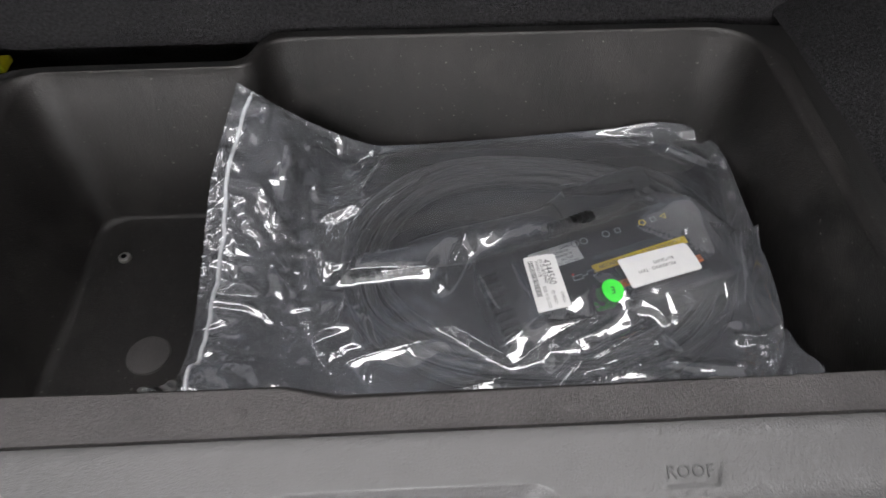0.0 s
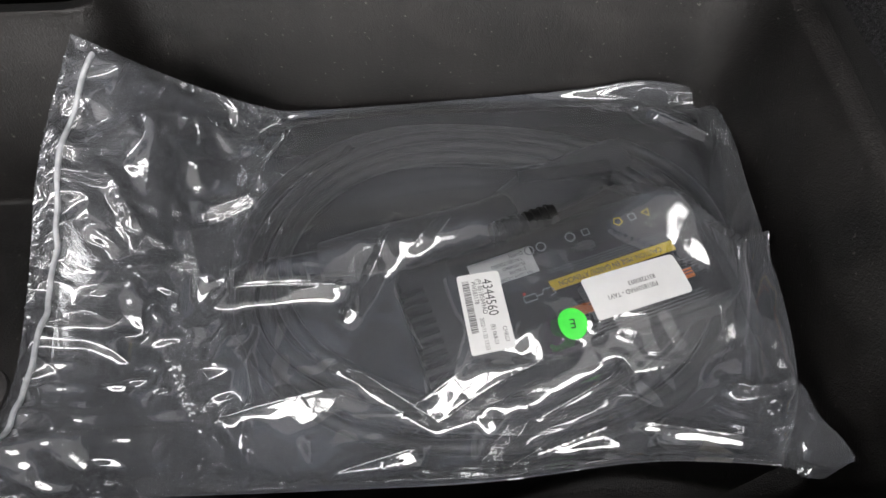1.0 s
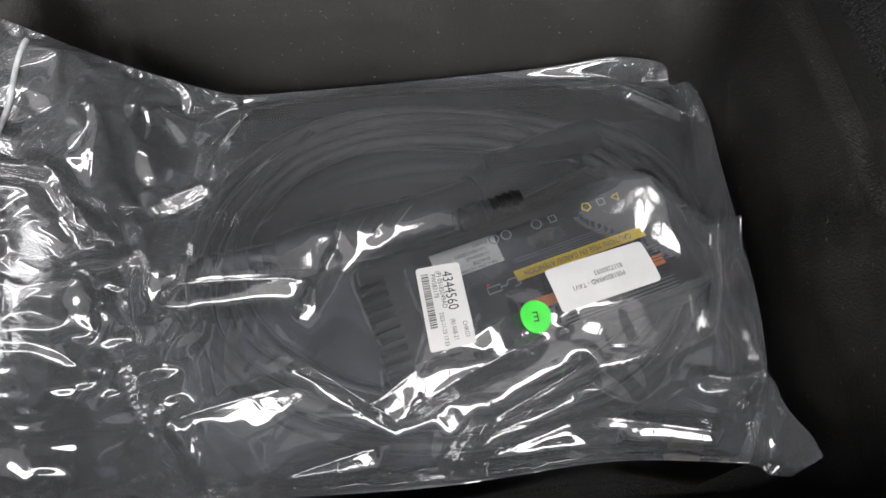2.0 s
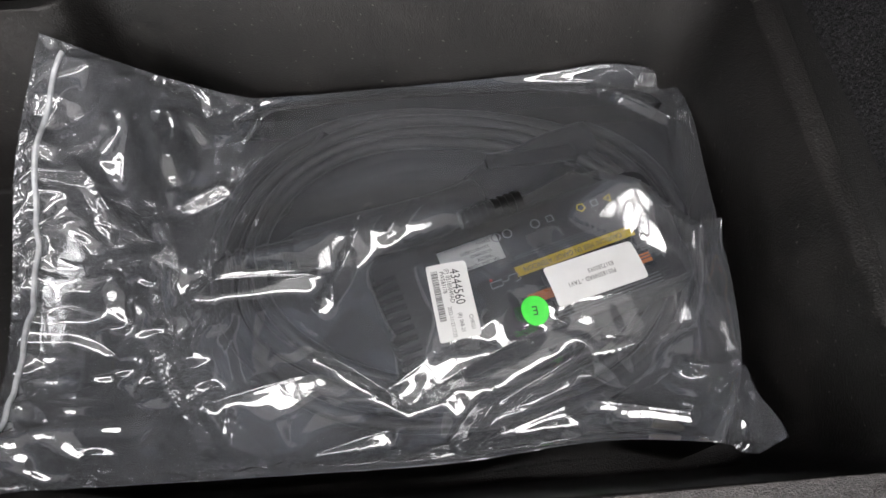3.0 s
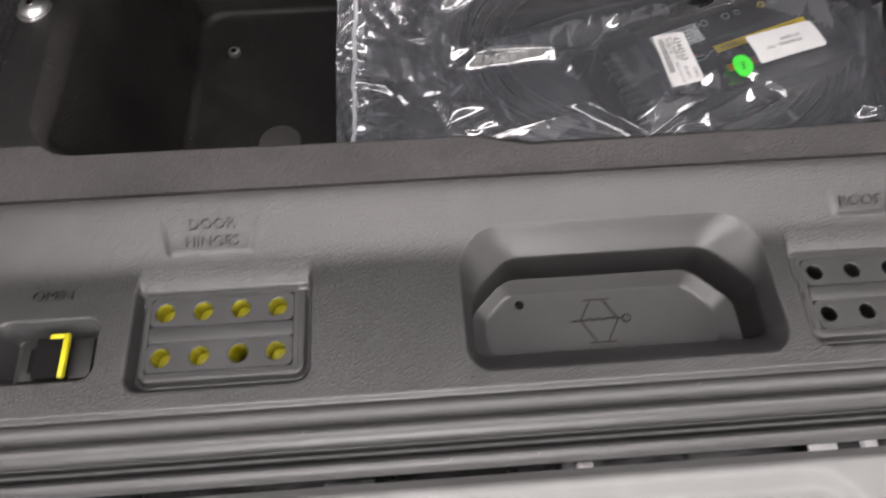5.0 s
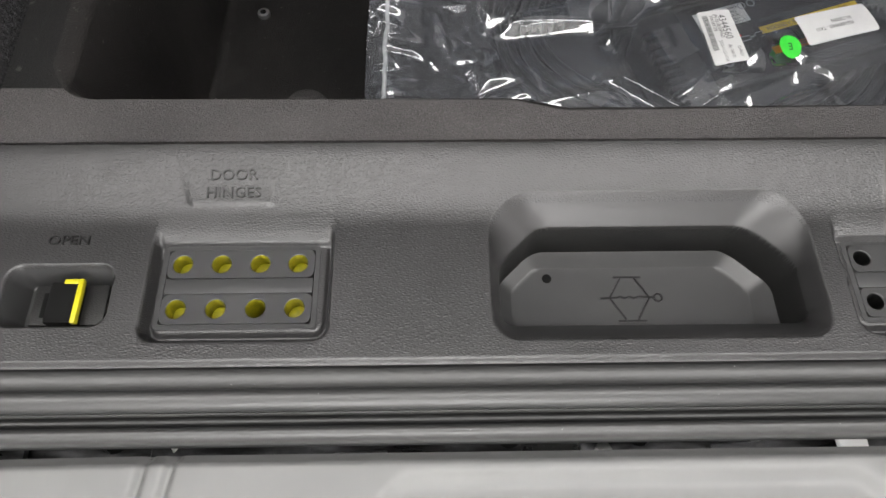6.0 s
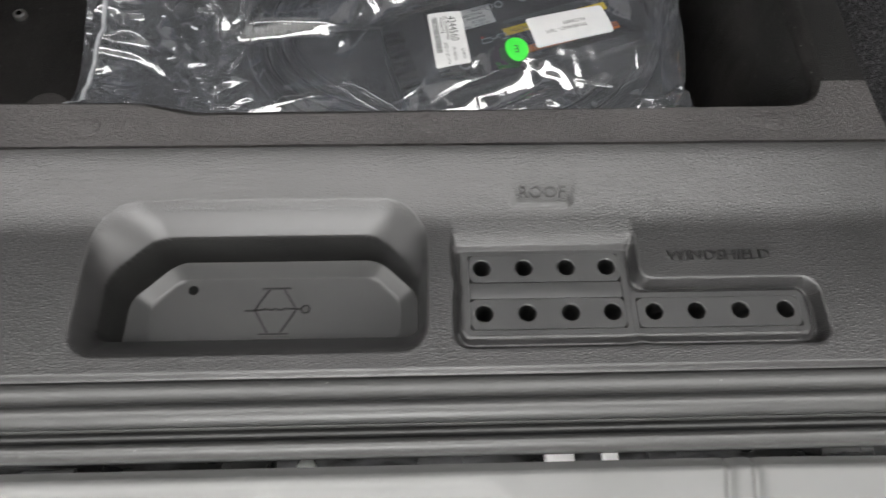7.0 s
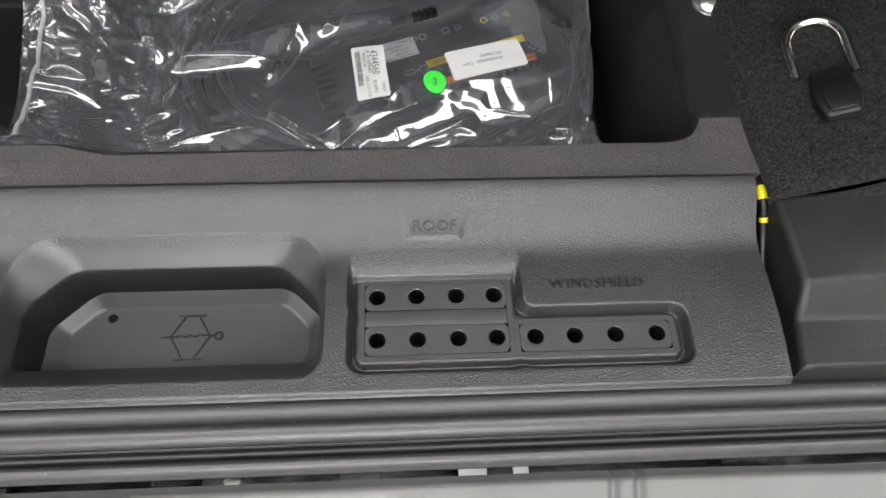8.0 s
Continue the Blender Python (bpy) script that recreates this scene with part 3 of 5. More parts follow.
def jack_tray():
    def ring(z, x0, x1, y0, y1, cut, r):
        return [(p.x, p.y, z) for p in rounded([(x0, y0, r), (x1, y0, r), (x1, y1 - cut, r), (x1 - cut, y1, r), (x0 + cut, y1, r), (x0, y1 - cut, r)], 5)]
    bm = loft([ring(-0.0480, -0.1445, 0.0945, -0.010, 0.0735, 0.0270, 0.016), ring(-0.0515, -0.1395, 0.0895, -0.008, 0.0690, 0.0255, 0.016), ring(-0.0525, -0.1375, 0.0875, -0.007, 0.0675, 0.0250, 0.016),
               ring(-0.0607, -0.1290, 0.0780, -0.002, 0.0590, 0.0225, 0.016), ring(-0.0617, -0.1275, 0.0765, -0.001, 0.0575, 0.0220, 0.016), ring(-0.0620, -0.1250, 0.0740, 0.000, 0.0550, 0.0215, 0.016)], True, True)
    bmesh.ops.recalc_face_normals(bm, faces=bm.faces[:])
    part("jack_tray", bm, SMOOTH, SILL_PANEL, "smooth moulded jack tray", angle=24)


def emboss(body, x, y, size, parent=None, name="embossed_word"):
    me = lettering(body, size, 0.0011)
    for v in me.vertices:
        px, py = v.co.x + x, v.co.y * 0.9 + y
        v.co = (px, py, float(sill_height(np.array([[px]]), np.array([[py]]))[0, 0]) + v.co.z + 0.0001)
    # black instead of sill plastic, standing for the edge shadows of the relief
    return mesh_part(name, me, BLACK, SILL_PANEL, smooth=False)


def jack_symbol():
    """Lines of a scissor jack, raised on the tray; black stands for their shaded edges."""
    cx, cy, z = -0.0262, 0.0275, -0.0621
    lines = [[(-0.012, 0.021), (0.012, 0.021)], [(-0.012, -0.019), (0.012, -0.019)], [(-0.006, 0.020), (-0.017, 0.002), (-0.005, -0.018)],
             [(0.006, 0.020), (0.017, 0.002), (0.005, -0.018)], [(-0.025, 0.0015), (-0.011, 0.002), (-0.008, 0.0032), (-0.004, 0.0014), (0, 0.0032), (0.004, 0.0014), (0.008, 0.0032), (0.021, 0.002)],
             [(0.0245 + 0.0035 * math.cos(k * 0.7), 0.002 + 0.0035 * math.sin(k * 0.7)) for k in range(10)]]
    bm = bmesh.new()
    for l in lines:
        for (ax, ay), (bx, by) in zip(l, l[1:]):
            d = Vector((bx - ax, by - ay))
            nrm = Vector((-d.y, d.x)).normalized() * 0.0008
            q = [Vector((cx + ax, cy + ay)) + nrm, Vector((cx + ax, cy + ay)) - nrm, Vector((cx + bx, cy + by)) - nrm, Vector((cx + bx, cy + by)) + nrm]
            lo = [bm.verts.new((p.x, p.y, z)) for p in q]
            hi = [bm.verts.new((p.x, p.y, z + 0.0008)) for p in q]
            bm.faces.new(hi)
            for k in range(4):
                bm.faces.new((lo[k], lo[(k + 1) % 4], hi[(k + 1) % 4], hi[k]))
    bmesh.ops.recalc_face_normals(bm, faces=bm.faces[:])
    part("jack_symbol", bm, BLACK, SILL_PANEL, smooth=False)
    # black disc paints the dark inside of the hole
    part("tray_hole", disc_bm(-0.0955, 0.0480, -0.0614, 0.0042, 20, 0.002, 0.0004), DARK, SILL_PANEL)


def strap_buckle():
    th = thing("strap_buckle", "black strap buckle edged in yellow, set in the sill panel", "buckle", (-0.47, 0.006, BASE - 0.026))
    part("socket", box_bm(-0.026, 0.030, -0.016, 0.017, 0, 0.010, 0.003), TRIM, th)
    # black block paints the shade in the slot
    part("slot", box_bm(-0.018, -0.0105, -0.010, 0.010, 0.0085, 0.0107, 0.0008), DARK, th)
    part("tongue", box_bm(-0.009, 0.013, -0.018, 0.015, 0.004, 0.021, 0.003), DARK, th)
    part("edging", box_bm(0.0115, 0.0155, -0.018, 0.017, 0.0165, 0.0215, 0.0012), YELLOW, th, "bright yellow edging")
    part("edging", box_bm(0.001, 0.0115, 0.0130, 0.0168, 0.0165, 0.0214, 0.0010), YELLOW, th, "bright yellow edging")


bolt_holders()
emboss("ROOF", 0.187, 0.0905, 0.0135)
emboss("WINDSHIELD", 0.3165, 0.0395, 0.0130)
emboss("DOOR", -0.348, 0.1015, 0.0125)
emboss("HINGES", -0.348, 0.0885, 0.0125)
emboss("OPEN", -0.470, 0.052, 0.0125)
jack_tray()
jack_symbol()
strap_buckle()


# ---- weather seal, body edge, bumper ----
def seal():
    th = thing("weather_seal", "black rubber door seal with two rounded lips along the body edge", "door seal", (MID, -0.0725, -0.009))
    x0, x1 = -0.95, 0.95
    part("flange", extrude_x([(0.036, -0.010), (0.030, -0.0015), (0.0285, -0.0005), (0.0190, -0.0020), (0.0150, -0.0060)], x0, x1, 8), RUBBER, th, angle=80)
    bulb = [(0.0158, -0.012), (0.0152, -0.0040), (0.0138, 0.0000), (0.0108, 0.0018), (0.0070, 0.0012), (0.0030, -0.0010), (0.0005, -0.0045), (-0.0004, -0.008), (-0.0006, -0.016)]
    part("bulb", extrude_x(bulb, x0, x1, 8), RUBBER, th, angle=80)
    part("bead", extrude_x([(-0.0004, -0.0095), (-0.0012, -0.0085), (-0.0020, -0.0095), (-0.0022, -0.014)], x0, x1, 8), RUBBER, th, angle=80)
    # black instead of seal rubber, painting the shade deep in the groove
    part("channel", extrude_x([(-0.0015, -0.013), (-0.0026, -0.0165), (-0.0060, -0.0180), (-0.0090, -0.0170), (-0.0100, -0.0140)], x0, x1, 8), BLACK, th, angle=80)
    lip = [(-0.0098, -0.020), (-0.0100, -0.0130), (-0.0115, -0.0100), (-0.0140, -0.0090), (-0.0170, -0.0105), (-0.0192, -0.0145), (-0.0200, -0.020), (-0.0196, -0.032)]
    part("lip", extrude_x(lip, x0, x1, 8), RUBBER, th, angle=80)
    part("body_flange", extrude_x([(-0.0190, -0.030), (-0.0150, -0.07), (0.03, -0.09), (0.16, -0.10)], x0, x1, 2), BLACK, th)


def bumper():
    th = thing("rear_bumper", "satin grey rear bumper with a moulded step pad", "bumper", (MID, -0.25, -0.083))
    def f(X, Y):
        z = -0.010 * step((Y + 0.009) / 0.009) - 0.006 * step((-Y - 0.05) / 0.2)
        pad = chamfer_box(X, Y, -0.222, 0.232, -0.40, -0.014, 0.03, 0.02)
        z = z - 0.0060 * step(-pad / 0.016)
        for gx in (-0.370, 0.388):
            for o in (-0.011, 0.011):
                z = z - 0.0045 * np.exp(-(((X - gx - o - 0.15 * Y) / 0.0040) ** 2))
        return np.stack([X, Y + 0.159 - 0.004 * step((np.abs(X) - 0.35) / 0.4), z], -1)
    me = grid_mesh("cover", np.linspace(-0.95, 0.95, 1300), np.linspace(-0.25, 0.0, 90), f)
    mesh_part("cover", me, BUMPER, th, angle=70)
    part("inner_edge", extrude_x([(0.157, -0.012), (0.155, -0.02), (0.154, -0.05)], -0.95, 0.95, 4), BLACK, th)


def crossmember():
    """Dark steel rail seen down in the slot between body and bumper, with round holes."""
    th = thing("chassis_crossmember", "dark greasy steel chassis crossmember with round holes", "crossmember", (MID, -0.062, -0.235))
    n = 24
    for i in range(14):
        bm = bmesh.new()
        cx = -0.885 + i * 0.135
        cy, r = 0.013 + 0.003 * math.sin(i * 1.7), 0.0145
        edge, hole, deep = [], [], []
        for k in range(n):
            t = 2 * math.pi * k / n + math.pi / 4
            c, s = math.cos(t), math.sin(t)
            q = 1 / max(abs(c), abs(s))
            edge.append(bm.verts.new((cx + q * c * 0.0674, q * s * 0.075, 0)))
            hole.append(bm.verts.new((cx + r * c, cy + r * s, -0.002)))
            deep.append(bm.verts.new((cx + r * c, cy + r * s, -0.012)))
        for p, q in ((edge, hole), (hole, deep)):
            for k in range(n):
                bm.faces.new((p[k], p[(k + 1) % n], q[(k + 1) % n], q[k]))
        bmesh.ops.recalc_face_normals(bm, faces=bm.faces[:])
        part("rail_plate", bm, BODY, th)
    rng = random.Random(12)
    for x in (-0.62, -0.42, -0.27, 0.02, 0.18, 0.41, 0.60):
        part("bolt", disc_bm(x, -0.012 + 0.02 * math.sin(x * 9), 0.008, 0.009, 6, 0.010, 0.001), BOLTSTEEL, th)
    for k in range(9):
        x = -0.78 + 0.19 * k + rng.uniform(-0.03, 0.03)
        bm = box_bm(-0.016, 0.016 + rng.uniform(0, 0.03), -0.018, 0.014, 0, 0.004 + rng.uniform(0, 0.01), 0.002)
        bmesh.ops.rotate(bm, verts=bm.verts[:], matrix=Matrix.Rotation(rng.uniform(-0.5, 0.5), 3, "Y") @ Matrix.Rotation(rng.uniform(-0.3, 0.3), 3, "X"))
        bmesh.ops.translate(bm, verts=bm.verts[:], vec=(x, rng.uniform(-0.02, 0.0), 0.004))
        part("bracket", bm, BODY, th)
    tongue = rounded([(-0.014, -0.030, 0.013), (0.014, -0.030, 0.013), (0.016, 0.05, 0.004), (-0.016, 0.05, 0.004)], 6)
    for x, scale in ((0.268, 1.0), (0.318, 0.55)):
        o = [Vector((x + p.x * scale, -0.004 + p.y * scale)) for p in tongue]
        part("clip", plate_bm(o, 0.016, 0.022, 0.002), PAPER, th, "white plastic clip")
    # added slab blocks ground light so the holes turn black
    part("ground_light_block", box_bm(-0.95, 0.95, -0.10, 0.16, -0.07, -0.06), DARK, th)
    part("pipe", tube_bm([(-0.95, 0.045, 0.012), (0.0, 0.05, 0.012), (0.95, 0.045, 0.012)], 0.006, 10), BLACK, th)


seal()
bumper()
crossmember()


# ---- sides, cover, seats ----
def side_trim(sign):
    """Carpeted side lining beside the bin; sign 1 or -1 mirrors it about the car's centre line."""
    def f(X, Y):
        u = X
        x = 0.508 + 0.30 * u
        z = TOP + 0.005 + 0.13 * u + 0.02 * step((u - 0.5) * 2) + 0.0015 * np.sin(Y * 60) * np.sin(u * 9)
        z = z - 0.010 * step((0.108 - Y) / 0.02) * (u > -1) - 0.012 * step((0.01 - u) / 0.02)
        x = x - 0.003 - 0.001 * np.sin(Y * 40) * (u < 0.02) + 0.003 * step((0.16 - Y) / 0.05) * (1 - u)
        return np.stack([sign * x, Y, z], -1)
    th = thing("side_lining", "black carpeted side lining of the load space", "side lining", (MID, 0, 0), "side linings")
    me = grid_mesh("carpet", np.linspace(0, 1, 90), np.linspace(0.100, 0.95, 180), f)
    mesh_part("carpet", me, CARPET, th, angle=80)
    me2 = grid_mesh("edge", np.linspace(0, 1, 60), np.linspace(0, 1, 12), lambda X, Y: np.stack([sign * (0.518 + 0.29 * X), 0.100 - 0.004 * np.sin(Y * 3.14), TOP - 0.006 + 0.145 * X - 0.06 * Y], -1))
    mesh_part("edge", me2, CARPET, th, angle=80)
    rng = np.random.RandomState(5 if sign > 0 else 6)
    n = 16000
    u, y = rng.rand(n) ** 1.4, 0.102 + 0.50 * rng.rand(n) ** 1.3
    p = f(u, y)
    a, t = rng.rand(n) * 2 * np.pi, rng.rand(n) * 1.2
    tip = p + 0.0030 * np.stack([np.sin(t) * np.cos(a), np.sin(t) * np.sin(a), np.cos(t)], -1)
    side = 0.00028 * np.stack([-np.sin(a), np.cos(a), 0 * a], -1)
    verts = np.stack([p - side, p + side, tip], 1).reshape(-1, 3)
    me3 = bpy.data.meshes.new("carpet_nap")
    me3.from_pydata(verts.tolist(), [], np.arange(3 * n).reshape(n, 3).tolist())
    mesh_part("carpet_nap", me3, FIBRE, th, smooth=False)["kind"] = "stuff"
    # added black slab paints the gap dark where the pale floor would show
    part("dark_filler", box_bm(*sorted((sign * 0.515, sign * 0.83)), 0.02, 0.95, -0.16, -0.12), DARK, th)
    return th


def corner_trim(sign):
    th = thing("corner_trim", "black grained plastic corner trim beside the sill", "corner trim", (MID, 0, 0), "corner trims")
    def f(X, Y):
        # X: up the inner face, over its rounded edge, then outwards; Y from the seal towards the carpet
        edge = 0.509 + 0.0065 * step((Y + 0.036) / 0.06) - 0.03 * np.clip(Y - 0.03, 0, 1)
        flat = BASE + 0.001 + 0.021 * step((Y - 0.001) / 0.030)
        a = np.clip((X - 0.12) / 0.16, 0, 1) * math.pi / 2
        out = np.clip((X - 0.28) / 0.72, 0, 1)
        x = edge + 0.007 * (1 - np.cos(a)) + 0.31 * out ** 1.3
        z = flat - 0.007 * (1 - np.sin(a)) - 0.06 * np.clip((0.12 - X) / 0.12, 0, 1) + 0.075 * out ** 1.6 * step((Y + 0.03) / 0.09)
        z = z - 0.030 * step((-0.034 - Y) / 0.008)
        return np.stack([sign * x, Y, z], -1)
    me = grid_mesh("panel", np.linspace(0, 1, 120), np.linspace(-0.042, 0.104, 100), f)
    mesh_part("panel", me, TRIM, th, angle=70)
    # added black slab darkens the gap beside the sill in place of shade
    part("backing", box_bm(*sorted((sign * 0.49, sign * 0.84)), -0.036, 0.14, -0.09, -0.06), DARK, th)
    part("clip_tab", box_bm(*sorted((sign * 0.497, sign * 0.503)), 0.0, 0.032, -0.030, -0.006, 0.001), SMOOTH, th)
    part("clip_tab", box_bm(*sorted((sign * 0.499, sign * 0.504)), -0.028, -0.014, -0.030, -0.006, 0.001), SMOOTH, th)
    return th


def wire_loom(sign):
    th = thing("wire_loom", "black cable with yellow tape, tucked beside the sill panel", "cable", (MID, 0, 0), "wire looms")
    p = [(sign * 0.508, 0.140, TOP - 0.01), (sign * 0.509, 0.112, 0.022), (sign * 0.510, 0.085, 0.006), (sign * 0.507, 0.055, -0.008), (sign * 0.504, 0.02, -0.03)]
    q = smooth_path(p, 8)
    part("sheath", tube_bm(q, 0.0034), BLACK, th)
    part("yellow_tape", tube_bm(q[6:10], 0.0044, 12), YELLOW, th, "yellow tape")
    part("yellow_band", tube_bm(q[13:15], 0.0038, 12), YELLOW, th, "thin yellow band")


def tie_down(sign):
    th = thing("tie_down_ring", "bright steel tie-down ring with black base on carpet", "tie-down ring", (MID + sign * 0.571, 0.197, 0.061))
    tilt = Matrix.Rotation(radians(-sign * 23), 4, "Y")
    pts = []
    for k in range(25):
        t = math.pi * k / 24
        pts.append((0.0245 * math.cos(t), 0.045 + 0.026 * math.sin(t), 0.006))
    pts = [(0.0245, 0.004, 0.004)] + pts + [(-0.0245, 0.010, 0.004)]
    ring = part("ring", tube_bm(smooth_path(pts, 3), 0.0050, 14), CHROME, th)
    base = plate_bm(rounded([(-0.019, -0.030, 0.006), (0.019, -0.030, 0.006), (0.026, -0.010, 0.006), (0.020, 0.024, 0.008), (-0.020, 0.024, 0.008), (-0.026, -0.010, 0.006)], 5), -0.004, 0.012, 0.004)
    cover = part("base", base, BLACK, th)
    lid = plate_bm(rounded([(-0.014, -0.026, 0.004), (0.014, -0.026, 0.004), (0.017, -0.010, 0.004), (0.011, 0.004, 0.004), (-0.011, 0.004, 0.004), (-0.017, -0.010, 0.004)], 4), 0.011, 0.0145, 0.0015)
    part("lid", lid, BLACK, th)
    for c in th.children:
        c.matrix_basis = tilt @ Matrix.Translation((0.001, -0.011, 0)) @ Matrix.Diagonal((0.70, 0.92, 1, 1))
    ring.matrix_basis = tilt @ Matrix.Diagonal((0.92, 0.95, 1, 1))
    return th


def rim_bolt(x, y):
    th = thing("rim_bolt", "zinc-plated round-headed bolt in the bin rim", "bolt", (x, y, TOP), "rim bolts")
    rings = []
    for k in range(7):
        t = k / 6 * math.pi / 2
        r = 0.0135 * math.cos(t) ** 0.7 if k < 6 else 0.0001
        rings.append([(r * math.cos(a * math.pi / 14), r * math.sin(a * math.pi / 14), 0.008 * math.sin(t)) for a in range(28)])
    part("head", loft(rings, True), BOLTSTEEL, th)
    part("drive_recess", disc_bm(0.001, 0, 0.0085, 0.0042, 6, 0.003, 0.0003), CHROME, th)
    part("washer", disc_bm(0, 0, 0.0016, 0.0165, 28, 0.003, 0.0005), BOLTSTEEL, th)


def load_cover():
    th = thing("load_floor_cover", "black carpeted load floor cover, folded up behind the bin", "floor cover", (MID, 0.70, 0.0))
    o = rounded([(-0.60, 0.0, 0.01), (0.535, 0.0, 0.02), (0.60, 0.06, 0.02), (0.64, 0.6, 0.02), (-0.64, 0.6, 0.02)], 5)
    bm = plate_bm([Vector((p.x, p.y)) for p in o], -0.012, 0.012, 0.005)
    bmesh.ops.subdivide_edges(bm, edges=bm.edges[:], cuts=1)
    p = part("board", bm, CARPET, th, angle=50)
    p.matrix_basis = pose(0, -0.008, 0.006, 72, 0, 0)
    for s in (-0.535, 0.560):
        part("strap", box_bm(s - 0.022, s + 0.022, -0.028, 0.0, -0.018, -0.008, 0.002), YELLOW, th, "yellow strap end")
    part("back_panel", box_bm(-0.75, 0.75, 0.10, 0.14, -0.15, 0.75, 0.02), CARPET, th)
    # black slab paints the shade of the gap behind the bin
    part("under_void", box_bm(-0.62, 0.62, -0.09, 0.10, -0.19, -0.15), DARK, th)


for s in (1, -1):
    side_trim(s)
    corner_trim(s)
    wire_loom(s)
tie_down(1)
rim_bolt(0.466, 0.327)
rim_bolt(2 * MID - 0.450, 0.345)
load_cover()


def car_shell():
    """Unseen roof and sides, added to shade the load space from above and shape its reflections."""
    th = thing("car_body", "dark car body with roof and side walls round the load space", "car", (MID, 1.0, 0.0))
    # pale lining gives film and plastic something bright to reflect
    for b in ((-0.74, 0.74, -1.00, -0.55), (-0.74, -0.50, -0.55, 1.3), (0.50, 0.74, -0.55, 1.3), (-0.74, 0.74, 1.3, 1.6)):
        part("roof", box_bm(*b, 1.05, 1.10), HEADLINER, th, "light grey roof lining")
    # added pane that lets the bright ceiling reflect in the bag's film
    part("added_glass_roof", box_bm(-0.50, 0.50, -0.55, 1.3, 1.075, 1.08), ROOF_GLASS, th, "added tinted glass roof panel for reflections")
    for s in (-1, 1):
        a, b = sorted((s * 0.74, s * 0.80))
        part("side_wall", box_bm(a, b, -1.03, 1.6, -0.35, 0.36, 0.01), BLACK, th)
        part("roof_rail", box_bm(a, b, -1.03, 1.6, 0.92, 1.06, 0.01), BLACK, th)
        part("rear_pillar", box_bm(a, b, -1.03, -0.86, 0.36, 0.92, 0.01), BLACK, th)
        part("middle_pillar", box_bm(a, b, -0.05, 0.10, 0.36, 0.92, 0.01), BLACK, th)
    # opaque panes added only to keep side light out
    for s in (-1, 1):
        for y0, y1 in ((-0.86, -0.05), (0.10, 1.6)):
            part("side_light_block", box_bm(*sorted((s * 0.765, s * 0.775)), y0, y1, 0.36, 0.92), BLACK, th, "opaque black pane that keeps side light out")
    part("seat_back", box_bm(-0.70, 0.70, 0.15, 0.30, -0.10, 0.62, 0.05, 4), CARPET, th)
    part("floor_pan", box_bm(-0.80, 0.80, -0.93, 1.6, -0.30, -0.27), BLACK, th)


car_shell()


# ---- charging cable set in its bag ----
BAG_FLOOR = FLOOR + 0.002


def coil_points(layer):
    """Centre line of one layer of the coiled cable."""
    pts = []
    turns = (4, 1)[layer]
    for k in range(turns * 40 + 1):
        t = k / 40
        a = -2 * math.pi * t + (0.9, 2.6)[layer]
        n = int(t)
        rx = 0.246 - 0.0138 * t - 0.030 * layer + 0.006 * math.sin(2 * a + 1.3) + 0.0040 * math.sin(3 * a - 2 * n)
        ry = 0.184 - 0.0138 * t - 0.030 * layer + 0.005 * math.cos(2 * a + 2.1) + 0.0040 * math.cos(3 * a + 1.7 * n)
        c, s = math.cos(a), math.sin(a)
        q = (abs(c) ** 2.3 + abs(s) ** 2.3) ** (-1 / 2.3)
        z = FLOOR + (0.0300, 0.0130)[layer] + 0.004 * math.sin(3 * a + n) + 0.012 * (1 - layer) * step(np.array((s - 0.2) / 0.8))
        pts.append((0.134 + rx * c * q, 0.431 + ry * s * q, float(z)))
    return smooth_path(pts, 2)


CORD = 0.0070
COIL = [coil_points(0), coil_points(1)]


def content_table():
    """Height of the coil over a grid, a little spread, for the film to lie on."""
    gx, gy = np.meshgrid(np.arange(-0.30, 0.46, 0.002), np.arange(0.18, 0.66, 0.002))
    h = np.full(gx.shape, -1.0)
    for p in COIL[0][::2] + COIL[1][::2]:
        i0, i1 = int((p[0] + 0.30 - 0.012) / 0.002), int((p[0] + 0.30 + 0.012) / 0.002) + 2
        j0, j1 = int((p[1] - 0.18 - 0.012) / 0.002), int((p[1] - 0.18 + 0.012) / 0.002) + 2
        i0, j0 = max(i0, 0), max(j0, 0)
        d2 = (gx[j0:j1, i0:i1] - p[0]) ** 2 + (gy[j0:j1, i0:i1] - p[1]) ** 2
        h[j0:j1, i0:i1] = np.maximum(h[j0:j1, i0:i1], np.where(d2 < 0.0088 ** 2, p[2] + CORD * np.sqrt(np.clip(1 - d2 / 0.0088 ** 2, 0, 1)), -1))
    h = np.maximum(h, FLOOR)
    top = h.copy()
    for _ in range(9):
        w = sum(np.roll(np.roll(top, a, 0), b, 1) for a in (-1, 0, 1) for b in (-1, 0, 1)) / 9
        top = np.maximum(w, h)
    return top + 0.0016


CONTENT = content_table()


def content_height(X, Y):
    fx, fy = np.clip((X + 0.30) / 0.002, 0, CONTENT.shape[1] - 2), np.clip((Y - 0.18) / 0.002, 0, CONTENT.shape[0] - 2)
    i, j = fx.astype(int), fy.astype(int)
    a, b = fx - i, fy - j
    return (CONTENT[j, i] * (1 - a) + CONTENT[j, i + 1] * a) * (1 - b) + (CONTENT[j + 1, i] * (1 - a) + CONTENT[j + 1, i + 1] * a) * b


